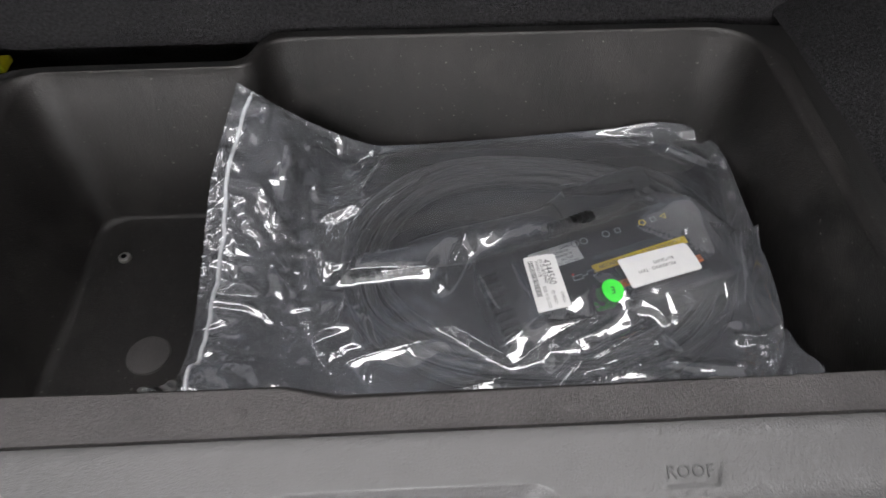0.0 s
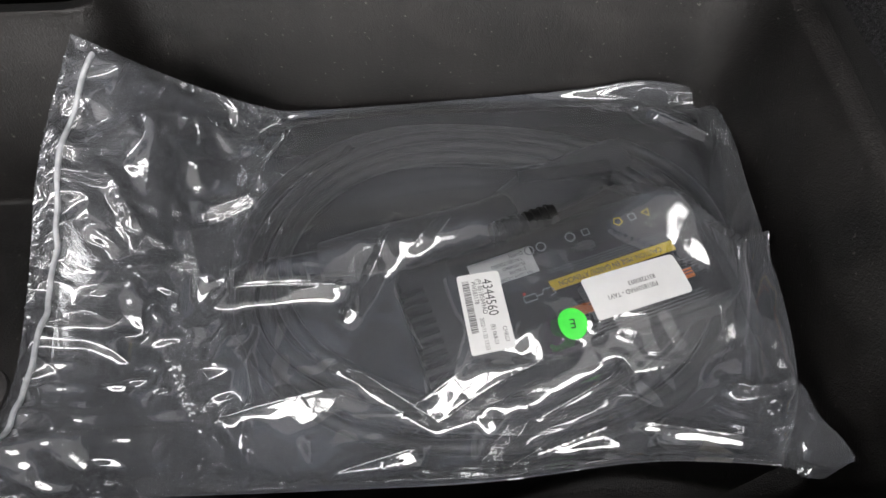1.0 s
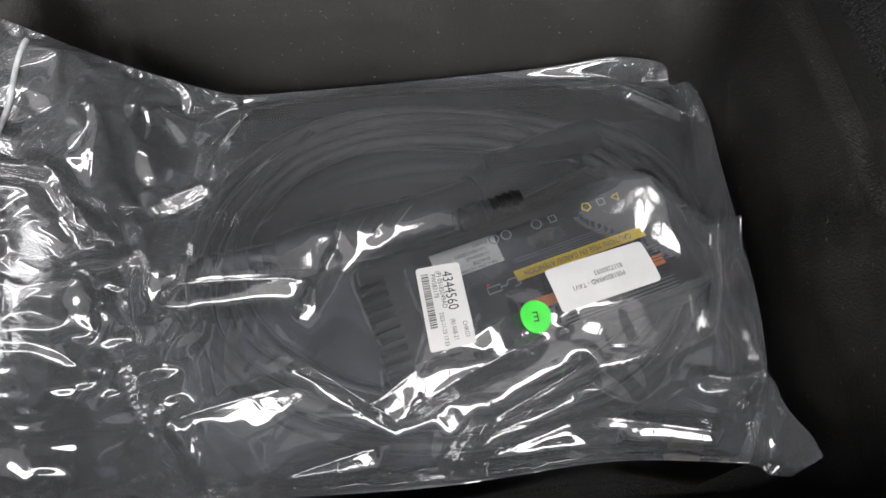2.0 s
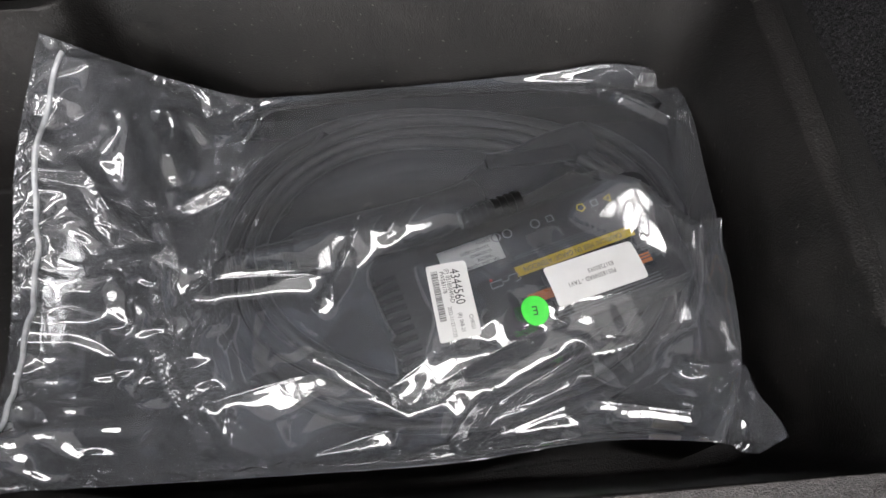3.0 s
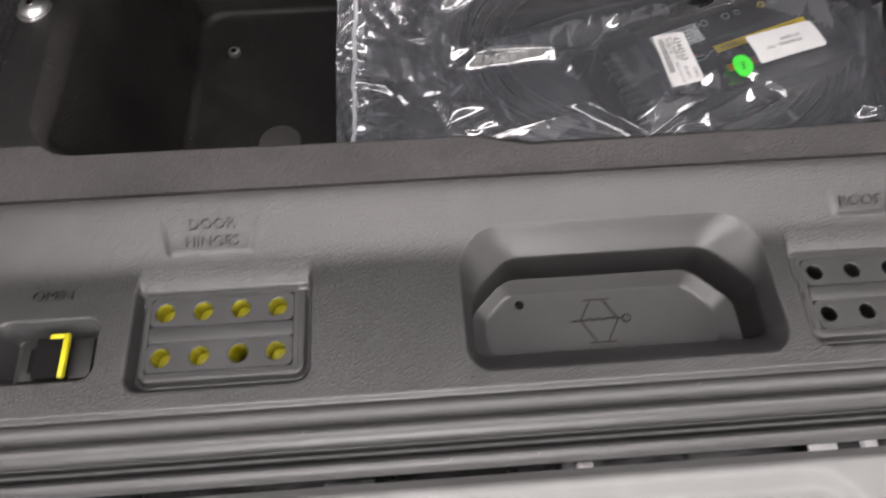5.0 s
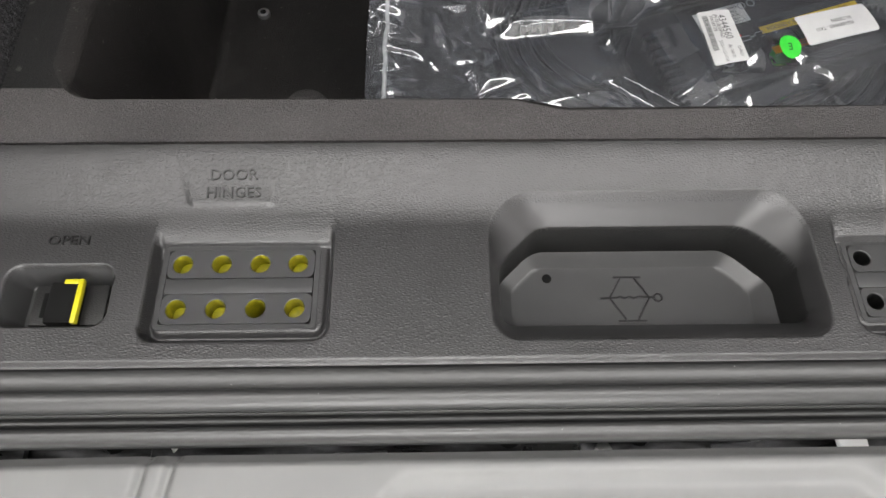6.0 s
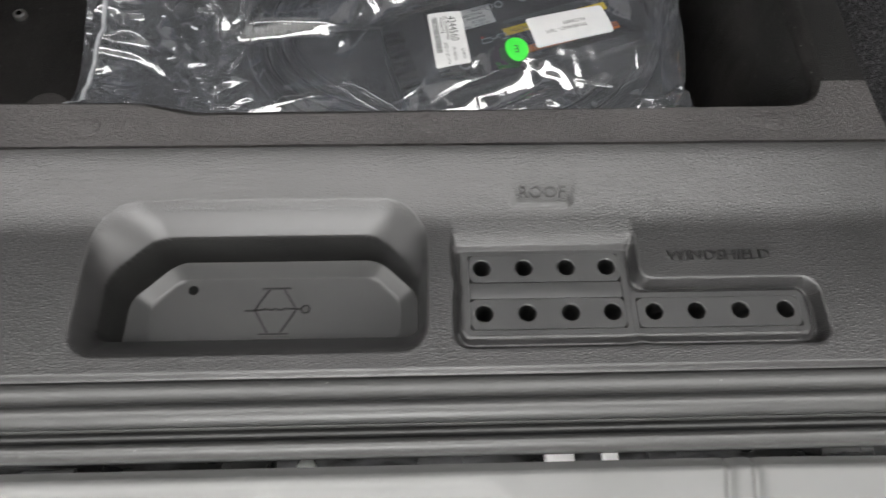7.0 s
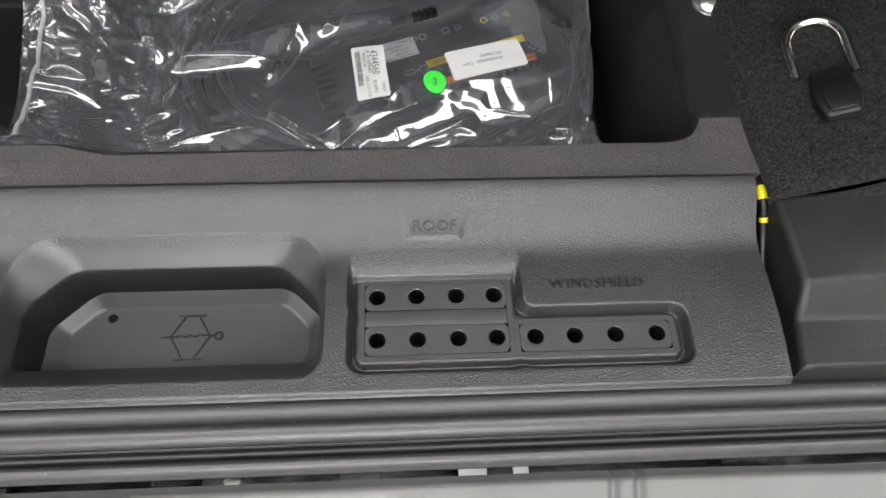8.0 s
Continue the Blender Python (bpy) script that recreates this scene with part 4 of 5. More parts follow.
def edge_points(name):
    """The bag's four edges, each from low to high parameter: (x, y, z)."""
    return {"left": [(-0.258, 0.206, -0.062), (-0.266, 0.300, -0.105), (-0.262, 0.385, -0.080), (-0.252, 0.475, -0.028), (-0.226, 0.580, 0.024)],
            "right": [(0.325, 0.203, -0.062), (0.362, 0.262, -0.076), (0.380, 0.345, -0.082), (0.398, 0.480, -0.102), (0.410, 0.566, -0.116), (0.404, 0.632, -0.122)],
            "front": [(-0.258, 0.206, -0.062), (-0.150, 0.204, -0.066), (0.0, 0.203, -0.070), (0.116, 0.203, -0.068), (0.235, 0.212, -0.070), (0.325, 0.203, -0.062)],
            "back": [(-0.226, 0.580, 0.024), (-0.160, 0.602, -0.055), (-0.090, 0.616, -0.110), (-0.045, 0.627, -0.128), (0.10, 0.634, -0.128), (0.25, 0.635, -0.118), (0.33, 0.636, -0.108), (0.404, 0.632, -0.122)]}[name]


def along(points, t):
    """Points of a smooth curve at the array t (0 to 1)."""
    q = np.array([p[:] for p in smooth_path(points, 24)])
    s = np.linspace(0, 1, len(q))
    return np.stack([np.interp(t, s, q[:, i]) for i in range(3)], -1)


def value_noise(X, Y, seed=0):
    """Smooth noise on arrays, about -1 to 1."""
    rng = np.random.RandomState(seed)
    t = rng.rand(64, 64) * 2 - 1
    xi, yi = np.floor(X).astype(int), np.floor(Y).astype(int)
    fx, fy = step(X - xi), step(Y - yi)
    g = lambda a, b: t[a % 64, b % 64]
    return (g(xi, yi) * (1 - fx) + g(xi + 1, yi) * fx) * (1 - fy) + (g(xi, yi + 1) * (1 - fx) + g(xi + 1, yi + 1) * fx) * fy


def crumple(X, Y, seed=0, octaves=4):
    """Creased film: folded noise, sharp at the ridges."""
    out, amp = 0, 1.0
    for k in range(octaves):
        n = value_noise(X * 2 ** k + 0.6 * value_noise(X * 2 ** k, Y * 2 ** k, seed + 20), Y * 2 ** k + 13.7 * k, seed + k)
        out = out + amp * (1 - 2 * np.abs(n))
        amp *= 0.5
    return out


def facets(X, Y, seed=0):
    """Noise of flat triangles with sharp edges, about -1 to 1, as crumpled film has."""
    t = np.random.RandomState(seed).rand(64, 64) * 2 - 1
    X, Y = X + 0.25 * np.sin(Y * 1.3 + seed), Y + 0.25 * np.sin(X * 1.7)
    xi, yi = np.floor(X).astype(int), np.floor(Y).astype(int)
    fx, fy = X - xi, Y - yi
    g = lambda a, b: t[a % 64, b % 64]
    a, b, c, d = g(xi, yi), g(xi + 1, yi), g(xi, yi + 1), g(xi + 1, yi + 1)
    return np.where(fx + fy < 1, a + (b - a) * fx + (c - a) * fy, d + (c - d) * (1 - fx) + (b - d) * (1 - fy))


def ridge(X, Y, ax, ay, bx, by, height, w1, w2, taper=0.35):
    """A fold along a to b: steep on one side (w1), long on the other (w2), fading at its ends."""
    d = Vector((bx - ax, by - ay))
    L = d.length
    ux, uy = d.x / L, d.y / L
    s = ((X - ax) * ux + (Y - ay) * uy) / L
    n = -(X - ax) * uy + (Y - ay) * ux
    side = np.clip(np.where(n > 0, 1 - n / w2, 1 + n / w1), 0, 1)
    ends = np.clip(np.minimum(s, 1 - s) / taper, 0, 1)
    return height * side * ends


def patch(cx, cy, hx, hy, a):
    """Turned rectangle: centre, half sizes, degrees."""
    return cx, cy, hx, hy, radians(a)


LABEL_TALL = patch(0.1265, 0.345, 0.0185, 0.0365, 7.0)
LABEL_WIDE = patch(0.2590, 0.3640, 0.0455, 0.0195, 16.5)
DOT = (0.1985, 0.3310, 0.0128)


def label_mask(X, Y):
    m = np.zeros_like(X)
    for cx, cy, hx, hy, a in (LABEL_TALL, LABEL_WIDE, (DOT[0], DOT[1], 0.012, 0.012, 0.0)):
        u, v = (X - cx) * math.cos(a) + (Y - cy) * math.sin(a), -(X - cx) * math.sin(a) + (Y - cy) * math.cos(a)
        d = np.maximum(np.abs(u) - hx, np.abs(v) - hy)
        m = np.maximum(m, 1 - step(d / 0.014))
    return m


# folds of the film over the contents: from x, y, to x, y, height, and how far it falls off to either side
BODY_FOLDS = [(-0.120, 0.390, 0.016, 0.389, 0.008, 0.012, 0.036), (-0.150, 0.470, -0.122, 0.392, 0.009, 0.014, 0.030), (0.055, 0.462, 0.036, 0.412, 0.007, 0.008, 0.012),
              (0.040, 0.420, 0.002, 0.352, 0.007, 0.008, 0.012), (0.104, 0.468, 0.066, 0.418, 0.005, 0.010, 0.010), (0.245, 0.488, 0.412, 0.390, 0.027, 0.052, 0.012),
              (0.002, 0.316, 0.086, 0.258, 0.010, 0.006, 0.050), (0.078, 0.258, 0.235, 0.332, 0.010, 0.006, 0.060), (0.118, 0.214, 0.160, 0.262, 0.008, 0.008, 0.014),
              (0.144, 0.250, 0.246, 0.300, 0.009, 0.016, 0.010), (0.236, 0.256, 0.130, 0.222, 0.009, 0.010, 0.018), (0.236, 0.256, 0.338, 0.232, 0.005, 0.010, 0.012),
              (-0.040, 0.214, 0.080, 0.246, 0.004, 0.006, 0.012)]
NECK_FOLDS = [(-0.108, 0.274, -0.062, 0.212, 0.010, 0.022, 0.008), (-0.108, 0.274, -0.270, 0.240, 0.011, 0.007, 0.030), (-0.112, 0.273, 0.000, 0.296, 0.004, 0.030, 0.012),
              (-0.078, 0.268, -0.028, 0.222, 0.004, 0.008, 0.012), (-0.165, 0.560, -0.190, 0.430, 0.012, 0.014, 0.020), (-0.165, 0.560, -0.055, 0.600, 0.009, 0.022, 0.012),
              (-0.140, 0.480, -0.086, 0.502, 0.008, 0.010, 0.020), (-0.050, 0.604, -0.095, 0.505, 0.008, 0.012, 0.010), (-0.170, 0.430, -0.215, 0.500, 0.008, 0.012, 0.012),
              (-0.215, 0.500, -0.170, 0.555, 0.007, 0.010, 0.012), (0.318, 0.612, 0.404, 0.556, 0.009, 0.012, 0.008), (0.322, 0.282, 0.376, 0.268, 0.009, 0.008, 0.008)]


def bag_fill(X, Y):
    """How high the contents hold up the film, over the bag's edge."""
    f = lambda cx, cy, rx, ry, p: np.clip(1 - (np.abs((X - cx) / rx) ** p + np.abs((Y - cy) / ry) ** p), 0, 1) ** 0.5
    coil = 0.030 * f(0.135, 0.428, 0.290, 0.225, 3.0)
    a = radians(16.5)
    U, V = (X - 0.215) * math.cos(a) + (Y - 0.382) * math.sin(a), -(X - 0.215) * math.sin(a) + (Y - 0.382) * math.cos(a)
    ramp = np.clip((V + 0.088 + 0.10 * np.abs(U + 0.05)) / 0.050, 0, 1)
    box = 0.024 * step((0.165 - np.abs(U)) / 0.06) * step((0.092 - V) / 0.06) * ramp
    a = radians(6)
    U, V = (X - 0.03) * math.cos(a) + (Y - 0.440) * math.sin(a), -(X - 0.03) * math.sin(a) + (Y - 0.440) * math.cos(a)
    gun = 0.0142 * step((0.165 - np.abs(U)) / 0.06) * step((0.050 - V) / 0.05) * np.clip((V + 0.045 - 0.03 * U) / 0.030, 0, 1)
    return coil + np.maximum(box, gun)


def bag_base(U, V, top=True):
    """The bag before it creases, at (U, V), both 0 to 1: left to right, front to back."""
    L, R, F, B = along(edge_points("left"), V), along(edge_points("right"), V), along(edge_points("front"), U), along(edge_points("back"), U)
    u, v = U[..., None], V[..., None]
    l0, l1, r0, r1 = (np.array(edge_points(e)[i]) for e, i in (("left", 0), ("left", -1), ("right", 0), ("right", -1)))
    P = (1 - u) * L + u * R + (1 - v) * F + v * B - ((1 - u) * (1 - v) * l0 + u * (1 - v) * r0 + (1 - u) * v * l1 + u * v * r1)
    X, Y = P[..., 0], P[..., 1]
    edge = np.minimum(np.minimum(U, 1 - U) * 0.66, np.minimum(V, 1 - V) * 0.42)
    puff = step(edge / 0.035)
    z = P[..., 2]
    if not top:
        puff = step(edge / 0.010)
        low = np.maximum(BAG_FLOOR, z - 0.12 * puff * (0.3 + 0.7 * step((U - 0.08) / 0.15)))
        P[..., 2] = np.where(puff > 0, low, z)
        return P
    zone = step((U - 0.10) / 0.18)
    body = -0.154 + bag_fill(X, Y) + 0.014 * puff
    lean = step((0.30 - Y) / 0.09)
    body = body * (1 - 0.45 * lean) + (z - 0.012) * 0.45 * lean
    z = z * (1 - puff * zone) + np.maximum(body, z - 0.03) * puff * zone
    z = z + 0.012 * (1 - zone) * puff
    calm = np.clip(1 - label_mask(X, Y), 0, 1)
    for ax, ay, bx, by, h, w1, w2 in BODY_FOLDS + NECK_FOLDS:
        z = z + calm * step(edge / 0.012) * ridge(X, Y, ax, ay, bx, by, h, w1, w2, 0.18)
    P[..., 2] = np.where(puff > 0.02, np.maximum(z, content_height(X, Y) * puff + z * (1 - puff)), z)
    return P


def settle(P, slack_u, slack_v, under, steps=150, rounds=4):
    """Lets a sheet with some slack buckle and come to rest over the heights that bear it; its border stays put."""
    X, W = P.copy(), np.ones(P.shape[:2] + (1,))
    W[0], W[-1], W[:, 0], W[:, -1] = 0, 0, 0, 0
    size = 0.0004 + 0.0050 * np.clip((slack_v + slack_u - 0.008) / 0.09, 0, 1)
    X[..., 2] += size * W[..., 0] * (crumple(P[..., 0] * 15 + 5 * P[..., 1], P[..., 1] * 15 - 4 * P[..., 0], 41, 3) + 0.5 * value_noise(P[..., 0] * 75, P[..., 1] * 75, 42))
    old = X.copy()
    def pairs(dj, di, rest, stiff):
        out = []
        h, w = X.shape[:2]
        for parity in (0, 1):
            if dj == 0:
                a, b = (slice(None), slice(parity, w - 1, 2)), (slice(None), slice(parity + 1, w, 2))
                r = rest[:, parity::2]
            else:
                i0, i1 = (slice(0, w), slice(0, w)) if di == 0 else (slice(0, w - 1), slice(1, w)) if di > 0 else (slice(1, w), slice(0, w - 1))
                a, b = (slice(parity, h - 1, 2), i0), (slice(parity + 1, h, 2), i1)
                r = rest[parity::2]
            out.append((a, b, r, stiff))
        return out
    n = lambda d: np.linalg.norm(d, axis=-1)
    ru, rv = n(P[:, 1:] - P[:, :-1]) * (1 + slack_u[:, 1:]), n(P[1:] - P[:-1]) * (1 + slack_v[1:])
    both = 1 + 0.5 * (slack_u + slack_v)[1:, 1:]
    rd, re = n(P[1:, 1:] - P[:-1, :-1]) * both, n(P[1:, :-1] - P[:-1, 1:]) * both
    links = pairs(0, 1, ru, 1.0) + pairs(1, 0, rv, 1.0) + pairs(1, 1, rd, 0.45) + pairs(1, -1, re, 0.45)
    for s in range(steps):
        now = X + 0.93 * (X - old) * W
        old, X = X, now
        for _ in range(rounds):
            for a, b, r, stiff in links:
                d = X[b] - X[a]
                l = np.linalg.norm(d, axis=-1)
                c = d * (stiff * (l - r) / np.maximum(l, 1e-6))[..., None] / np.maximum(W[a] + W[b], 1)
                X[a] += W[a] * c
                X[b] -= W[b] * c
            # the film's own stiffness
            m = np.zeros_like(X)
            m[1:-1, 1:-1] = (X[:-2, 1:-1] + X[2:, 1:-1] + X[1:-1, :-2] + X[1:-1, 2:]) / 4 - X[1:-1, 1:-1]
            q = np.zeros_like(X)
            q[1:-1, 1:-1] = (m[:-2, 1:-1] + m[2:, 1:-1] + m[1:-1, :-2] + m[1:-1, 2:]) / 4 - m[1:-1, 1:-1]
            X -= 0.03 * q * W
        X[..., 2] = np.maximum(X[..., 2], under)
    return X


def crease_film():
    """The upper film: slack by the zip and along the front, nearly taut over the contents."""
    U, V = np.meshgrid(np.linspace(0, 1, 330), np.linspace(0, 1, 212))
    P = bag_base(U, V)
    calm = np.clip(1 - label_mask(P[..., 0], P[..., 1]), 0, 1)
    neck, zipped, front = 1 - step((U - 0.14) / 0.22), np.exp(-(((U - 0.055) / 0.035) ** 2)), step((0.30 - V) / 0.25)
    corner = step((U - 0.82) / 0.15) * step((V - 0.75) / 0.2)
    su = calm * (0.003 + 0.050 * neck + 0.006 * front + 0.012 * corner)
    sv = calm * (0.005 * step((0.85 - V) / 0.2) + 0.045 * neck + 0.06 * zipped + 0.020 * front + 0.012 * corner)
    bear = np.maximum(P[..., 2] - 0.0025 - 0.007 * neck - 0.003 * front, np.where((U > 0.1) & (V > 0.1) & (U < 0.95) & (V < 0.95), content_height(P[..., 0], P[..., 1]), -1))
    bear[0], bear[-1], bear[:, 0], bear[:, -1] = -1, -1, -1, -1
    return settle(P, su, sv, bear)


SHEET = crease_film()


def bag_sheet(U, V, top=True):
    """The film at (U, V), between the points of the settled sheet by cubic splines."""
    if not top:
        return bag_base(U, V, False)
    h, w = SHEET.shape[:2]
    fx, fy = np.clip(U, 0, 1) * (w - 1), np.clip(V, 0, 1) * (h - 1)
    i, j = np.minimum(fx.astype(int), w - 2), np.minimum(fy.astype(int), h - 2)
    def weights(t):
        return [((-t + 2) * t - 1) * t / 2, ((3 * t - 5) * t) * t / 2 + 1, ((-3 * t + 4) * t + 1) * t / 2, (t - 1) * t * t / 2]
    wx, wy = weights(fx - i), weights(fy - j)
    out = 0
    for a in range(4):
        for b in range(4):
            out = out + (wy[a] * wx[b])[..., None] * SHEET[np.clip(j + a - 1, 0, h - 1), np.clip(i + b - 1, 0, w - 1)]
    # sharp small creases, most of them by the zip
    X, Y = out[..., 0].copy(), out[..., 1].copy()
    neck, front = 1 - step((U - 0.12) / 0.24), step((0.28 - V) / 0.22)
    rough = step(np.minimum(np.minimum(U, 1 - U) * 0.66, np.minimum(V, 1 - V) * 0.42) / 0.015) * np.clip(1 - label_mask(X, Y), 0, 1)
    out[..., 2] += rough * (0.0003 + 0.0038 * neck + 0.0006 * front) * facets(X * 23 + 11 * Y, Y * 20 - 9 * X, 3)
    out[..., 2] += rough * (0.0001 + 0.0010 * neck + 0.0003 * front) * facets(X * 66 - 26 * Y, Y * 62 + 22 * X, 9)
    for ax, ay, bx, by, h, w1, w2 in BODY_FOLDS + NECK_FOLDS:
        out[..., 2] += rough * ridge(X, Y, ax, ay, bx, by, 0.0009, 0.0022, 0.0022, 0.15)
    rng = random.Random(5)
    for k in range(64):
        if k < 40:
            x, y = rng.uniform(-0.25, -0.06), rng.uniform(0.22, 0.58)
        else:
            x, y = rng.uniform(-0.05, 0.38), rng.choice((rng.uniform(0.21, 0.30), rng.uniform(0.30, 0.60)))
        a, half = rng.uniform(0, math.pi), rng.uniform(0.010, 0.036)
        dx, dy = half * math.cos(a), half * math.sin(a)
        out[..., 2] += rough * ridge(X, Y, x - dx, y - dy, x + dx, y + dy, rng.uniform(0.0004, 0.0011), 0.0020, 0.0026, 0.3)
    return out


def cable_bag():
    th = thing("cable_bag", "clear crumpled zip-lock plastic bag around a coiled charging cable", "plastic bag", (0.08, 0.41, BAG_FLOOR))
    nu, nv = 748, 484
    us, vs = np.linspace(0, 1, nu), np.linspace(0, 1, nv)
    down = np.array([0.08, 0.41, BAG_FLOOR])
    mesh_part("upper_film", grid_mesh("upper_film", us, vs, lambda U, V: bag_sheet(U, V) - down), FILM, th, angle=180)
    mesh_part("lower_film", grid_mesh("lower_film", us[::3], vs[::3], lambda U, V: bag_sheet(U, V, False) - down), FILM, th, angle=60)
    # zip strip
    V = np.linspace(0.0, 0.955, 160)
    U = 0.052 + 0.004 * np.sin(V * 5) + 0.02 * np.clip(0.12 - V, 0, 1)
    q = bag_sheet(U[None], V[None])[0] + np.array([0, 0, 0.002]) - down
    for _ in range(6):
        q[1:-1] = (q[:-2] + q[1:-1] + q[2:]) / 3
    part("zip_strip", tube_bm([Vector(p) for p in q[::2]], 0.0022, 8), ZIP, th, "white ridged zip closure")
    # loose corner flaps
    def flap(name, pts, n=14):
        a, b, c, d = (np.array(p) for p in pts)
        def f(S, T):
            s, t = S[..., None], T[..., None]
            P = (1 - s) * (1 - t) * a + s * (1 - t) * b + s * t * c + (1 - s) * t * d
            P[..., 2] += 0.004 * np.sin(S * 7 + 2 * T) * step(S * 3) + 0.003 * crumple(S * 2, T * 2, 4, 2)
            return P - down
        mesh_part(name, grid_mesh(name, np.linspace(0, 1, n), np.linspace(0, 1, n), f), FILM, th, angle=30)
    flap("corner_flap", [(0.318, 0.205, -0.066), (0.348, 0.192, -0.060), (0.370, 0.202, -0.055), (0.366, 0.268, -0.078)])
    flap("corner_flap", [(-0.200, 0.206, -0.066), (-0.264, 0.194, -0.042), (-0.282, 0.214, -0.052), (-0.263, 0.240, -0.080)])
    return th


cable_bag()


_u, _v = np.meshgrid(np.linspace(0, 1, 420), np.linspace(0, 1, 300))
TABLE = bag_sheet(_u, _v)


def film_fit(x, y, r):
    """A smooth quadratic of the film's height round (x, y), so that paper lies flat."""
    q = TABLE.reshape(-1, 3)
    q = q[(np.abs(q[:, 0] - x) < r) & (np.abs(q[:, 1] - y) < r)]
    u, v = q[:, 0] - x, q[:, 1] - y
    A = np.stack([np.ones_like(u), u, v, u * u, u * v, v * v], -1)
    k = np.linalg.lstsq(A, q[:, 2], rcond=None)[0]
    k[0] += max(0.0, float(np.percentile(q[:, 2] - A @ k, 96)))
    return k


def drape(me, x, y, a, lift):
    """Lays a flat mesh on the film at (x, y), turned by a degrees."""
    c, s = math.cos(radians(a)), math.sin(radians(a))
    k = FITS.setdefault((round(x, 4), round(y, 4)), film_fit(x, y, 0.030))
    for v in me.vertices:
        u, w = v.co.x * c - v.co.y * s, v.co.x * s + v.co.y * c
        v.co = (x + u, y + w, float(k @ np.array([1, u, w, u * u, u * w, w * w])) + lift + v.co.z)
    return me


FITS = {}


def sticker(name, label, outline, hx, hy, x, y, a, mat, lift=0.0026):
    """A label of its own: a fine grid clipped to the outline, lying on the bag."""
    th = thing(name, label, "label", (0, 0, 0))
    bm = bmesh.new()
    vs = [bm.verts.new((p.x, p.y, 0)) for p in outline]
    bm.faces.new(vs)
    for axis, h in ((0, hx), (1, hy)):
        n = max(2, int(h / 0.004))
        for k in range(-n, n + 1):
            no = [0, 0, 0]
            no[axis] = 1
            co = [0, 0, 0]
            co[axis] = h * k / n
            bmesh.ops.bisect_plane(bm, geom=bm.verts[:] + bm.edges[:] + bm.faces[:], plane_co=co, plane_no=no)
    me = bpy.data.meshes.new(name)
    bm.to_mesh(me)
    bm.free()
    drape(me, x, y, a, lift)
    mesh_part("paper", me, mat, th, angle=60)
    return th


def print_on(th, body, size, lx, ly, x, y, a, turn=0, mat=None, squeeze=1.0):
    me = lettering(body, size, 0.0)
    c, s = math.cos(radians(turn)), math.sin(radians(turn))
    for v in me.vertices:
        ux, uy = v.co.x * squeeze, v.co.y
        v.co = (lx + ux * c - uy * s, ly + ux * s + uy * c, 0)
    drape(me, x, y, a, 0.0031)
    mesh_part("print", me, mat or INK, th, smooth=False)


def bars_on(th, rects, x, y, a, mat=None, name="print"):
    bm = bmesh.new()
    for x0, x1, y0, y1 in rects:
        bm.faces.new([bm.verts.new(p) for p in ((x0, y0, 0), (x1, y0, 0), (x1, y1, 0), (x0, y1, 0))])
    me = bpy.data.meshes.new(name)
    bm.to_mesh(me)
    bm.free()
    drape(me, x, y, a, 0.0031)
    mesh_part(name, me, mat or INK, th, smooth=False)


def stickers():
    rng = random.Random(4)
    # tall part label: its lines run along its length
    x, y, hx, hy, a = LABEL_TALL
    a = math.degrees(a)
    th = sticker("parts_label", "white rounded parts label with barcode, stuck on the plastic bag", rounded([(-hx, -hy, 0.003), (hx, -hy, 0.003), (hx, hy, 0.003), (-hx, hy, 0.003)], 5), hx, hy, x, y, a, PAPER)
    print_on(th, "4344560", 0.0125, 0.006, 0.012, x, y, a, -90, squeeze=0.80)
    print_on(th, "(P) 05185049AD", 0.0058, -0.0005, 0.014, x, y, a, -90, squeeze=0.85)
    print_on(th, "PW583178", 0.0056, -0.0055, 0.018, x, y, a, -90, squeeze=0.85)
    print_on(th, "2022-11-23 17:33", 0.0050, -0.0045, -0.020, x, y, a, -90, squeeze=0.80)
    print_on(th, "(R) 068-21", 0.0050, 0.0035, -0.022, x, y, a, -90, squeeze=0.85)
    print_on(th, "CHRG1", 0.0052, 0.0125, -0.0235, x, y, a, -90, squeeze=0.85)
    rects, p = [], 0.030
    while p > -0.018:
        w = rng.choice((0.0004, 0.0004, 0.0008, 0.0012))
        rects.append((-0.0150, -0.0090, p - w, p))
        p -= w + rng.choice((0.0004, 0.0006, 0.0009))
    bars_on(th, rects, x, y, a, name="barcode")
    # wide serial label, upside down
    x, y, hx, hy, a = LABEL_WIDE
    a = math.degrees(a)
    th = sticker("serial_label", "white rounded serial label stuck on the plastic bag", rounded([(-hx, -hy, 0.004), (hx, -hy, 0.004), (hx, hy, 0.004), (-hx, hy, 0.004)], 5), hx, hy, x, y, a, PAPER)
    print_on(th, "P05185049AD - TAV1", 0.0062, -0.006, -0.0035, x, y, a, 180, squeeze=0.85)
    print_on(th, "8317280093", 0.0062, 0.006, 0.0035, x, y, a, 180, squeeze=0.85)
    # green dot
    x, y, r = DOT
    o = [Vector((r * math.cos(k * math.pi / 18), r * math.sin(k * math.pi / 18))) for k in range(36)]
    th = sticker("green_dot_sticker", "round bright green sticker with a letter, on the plastic bag", o, r, r, x, y, 0, GREEN)
    print_on(th, "E", 0.011, 0.0, 0.0, x, y, 8, 180)


stickers()


def turned(x, y, a, px, py):
    c, s = math.cos(radians(a)), math.sin(radians(a))
    return x + px * c - py * s, y + px * s + py * c


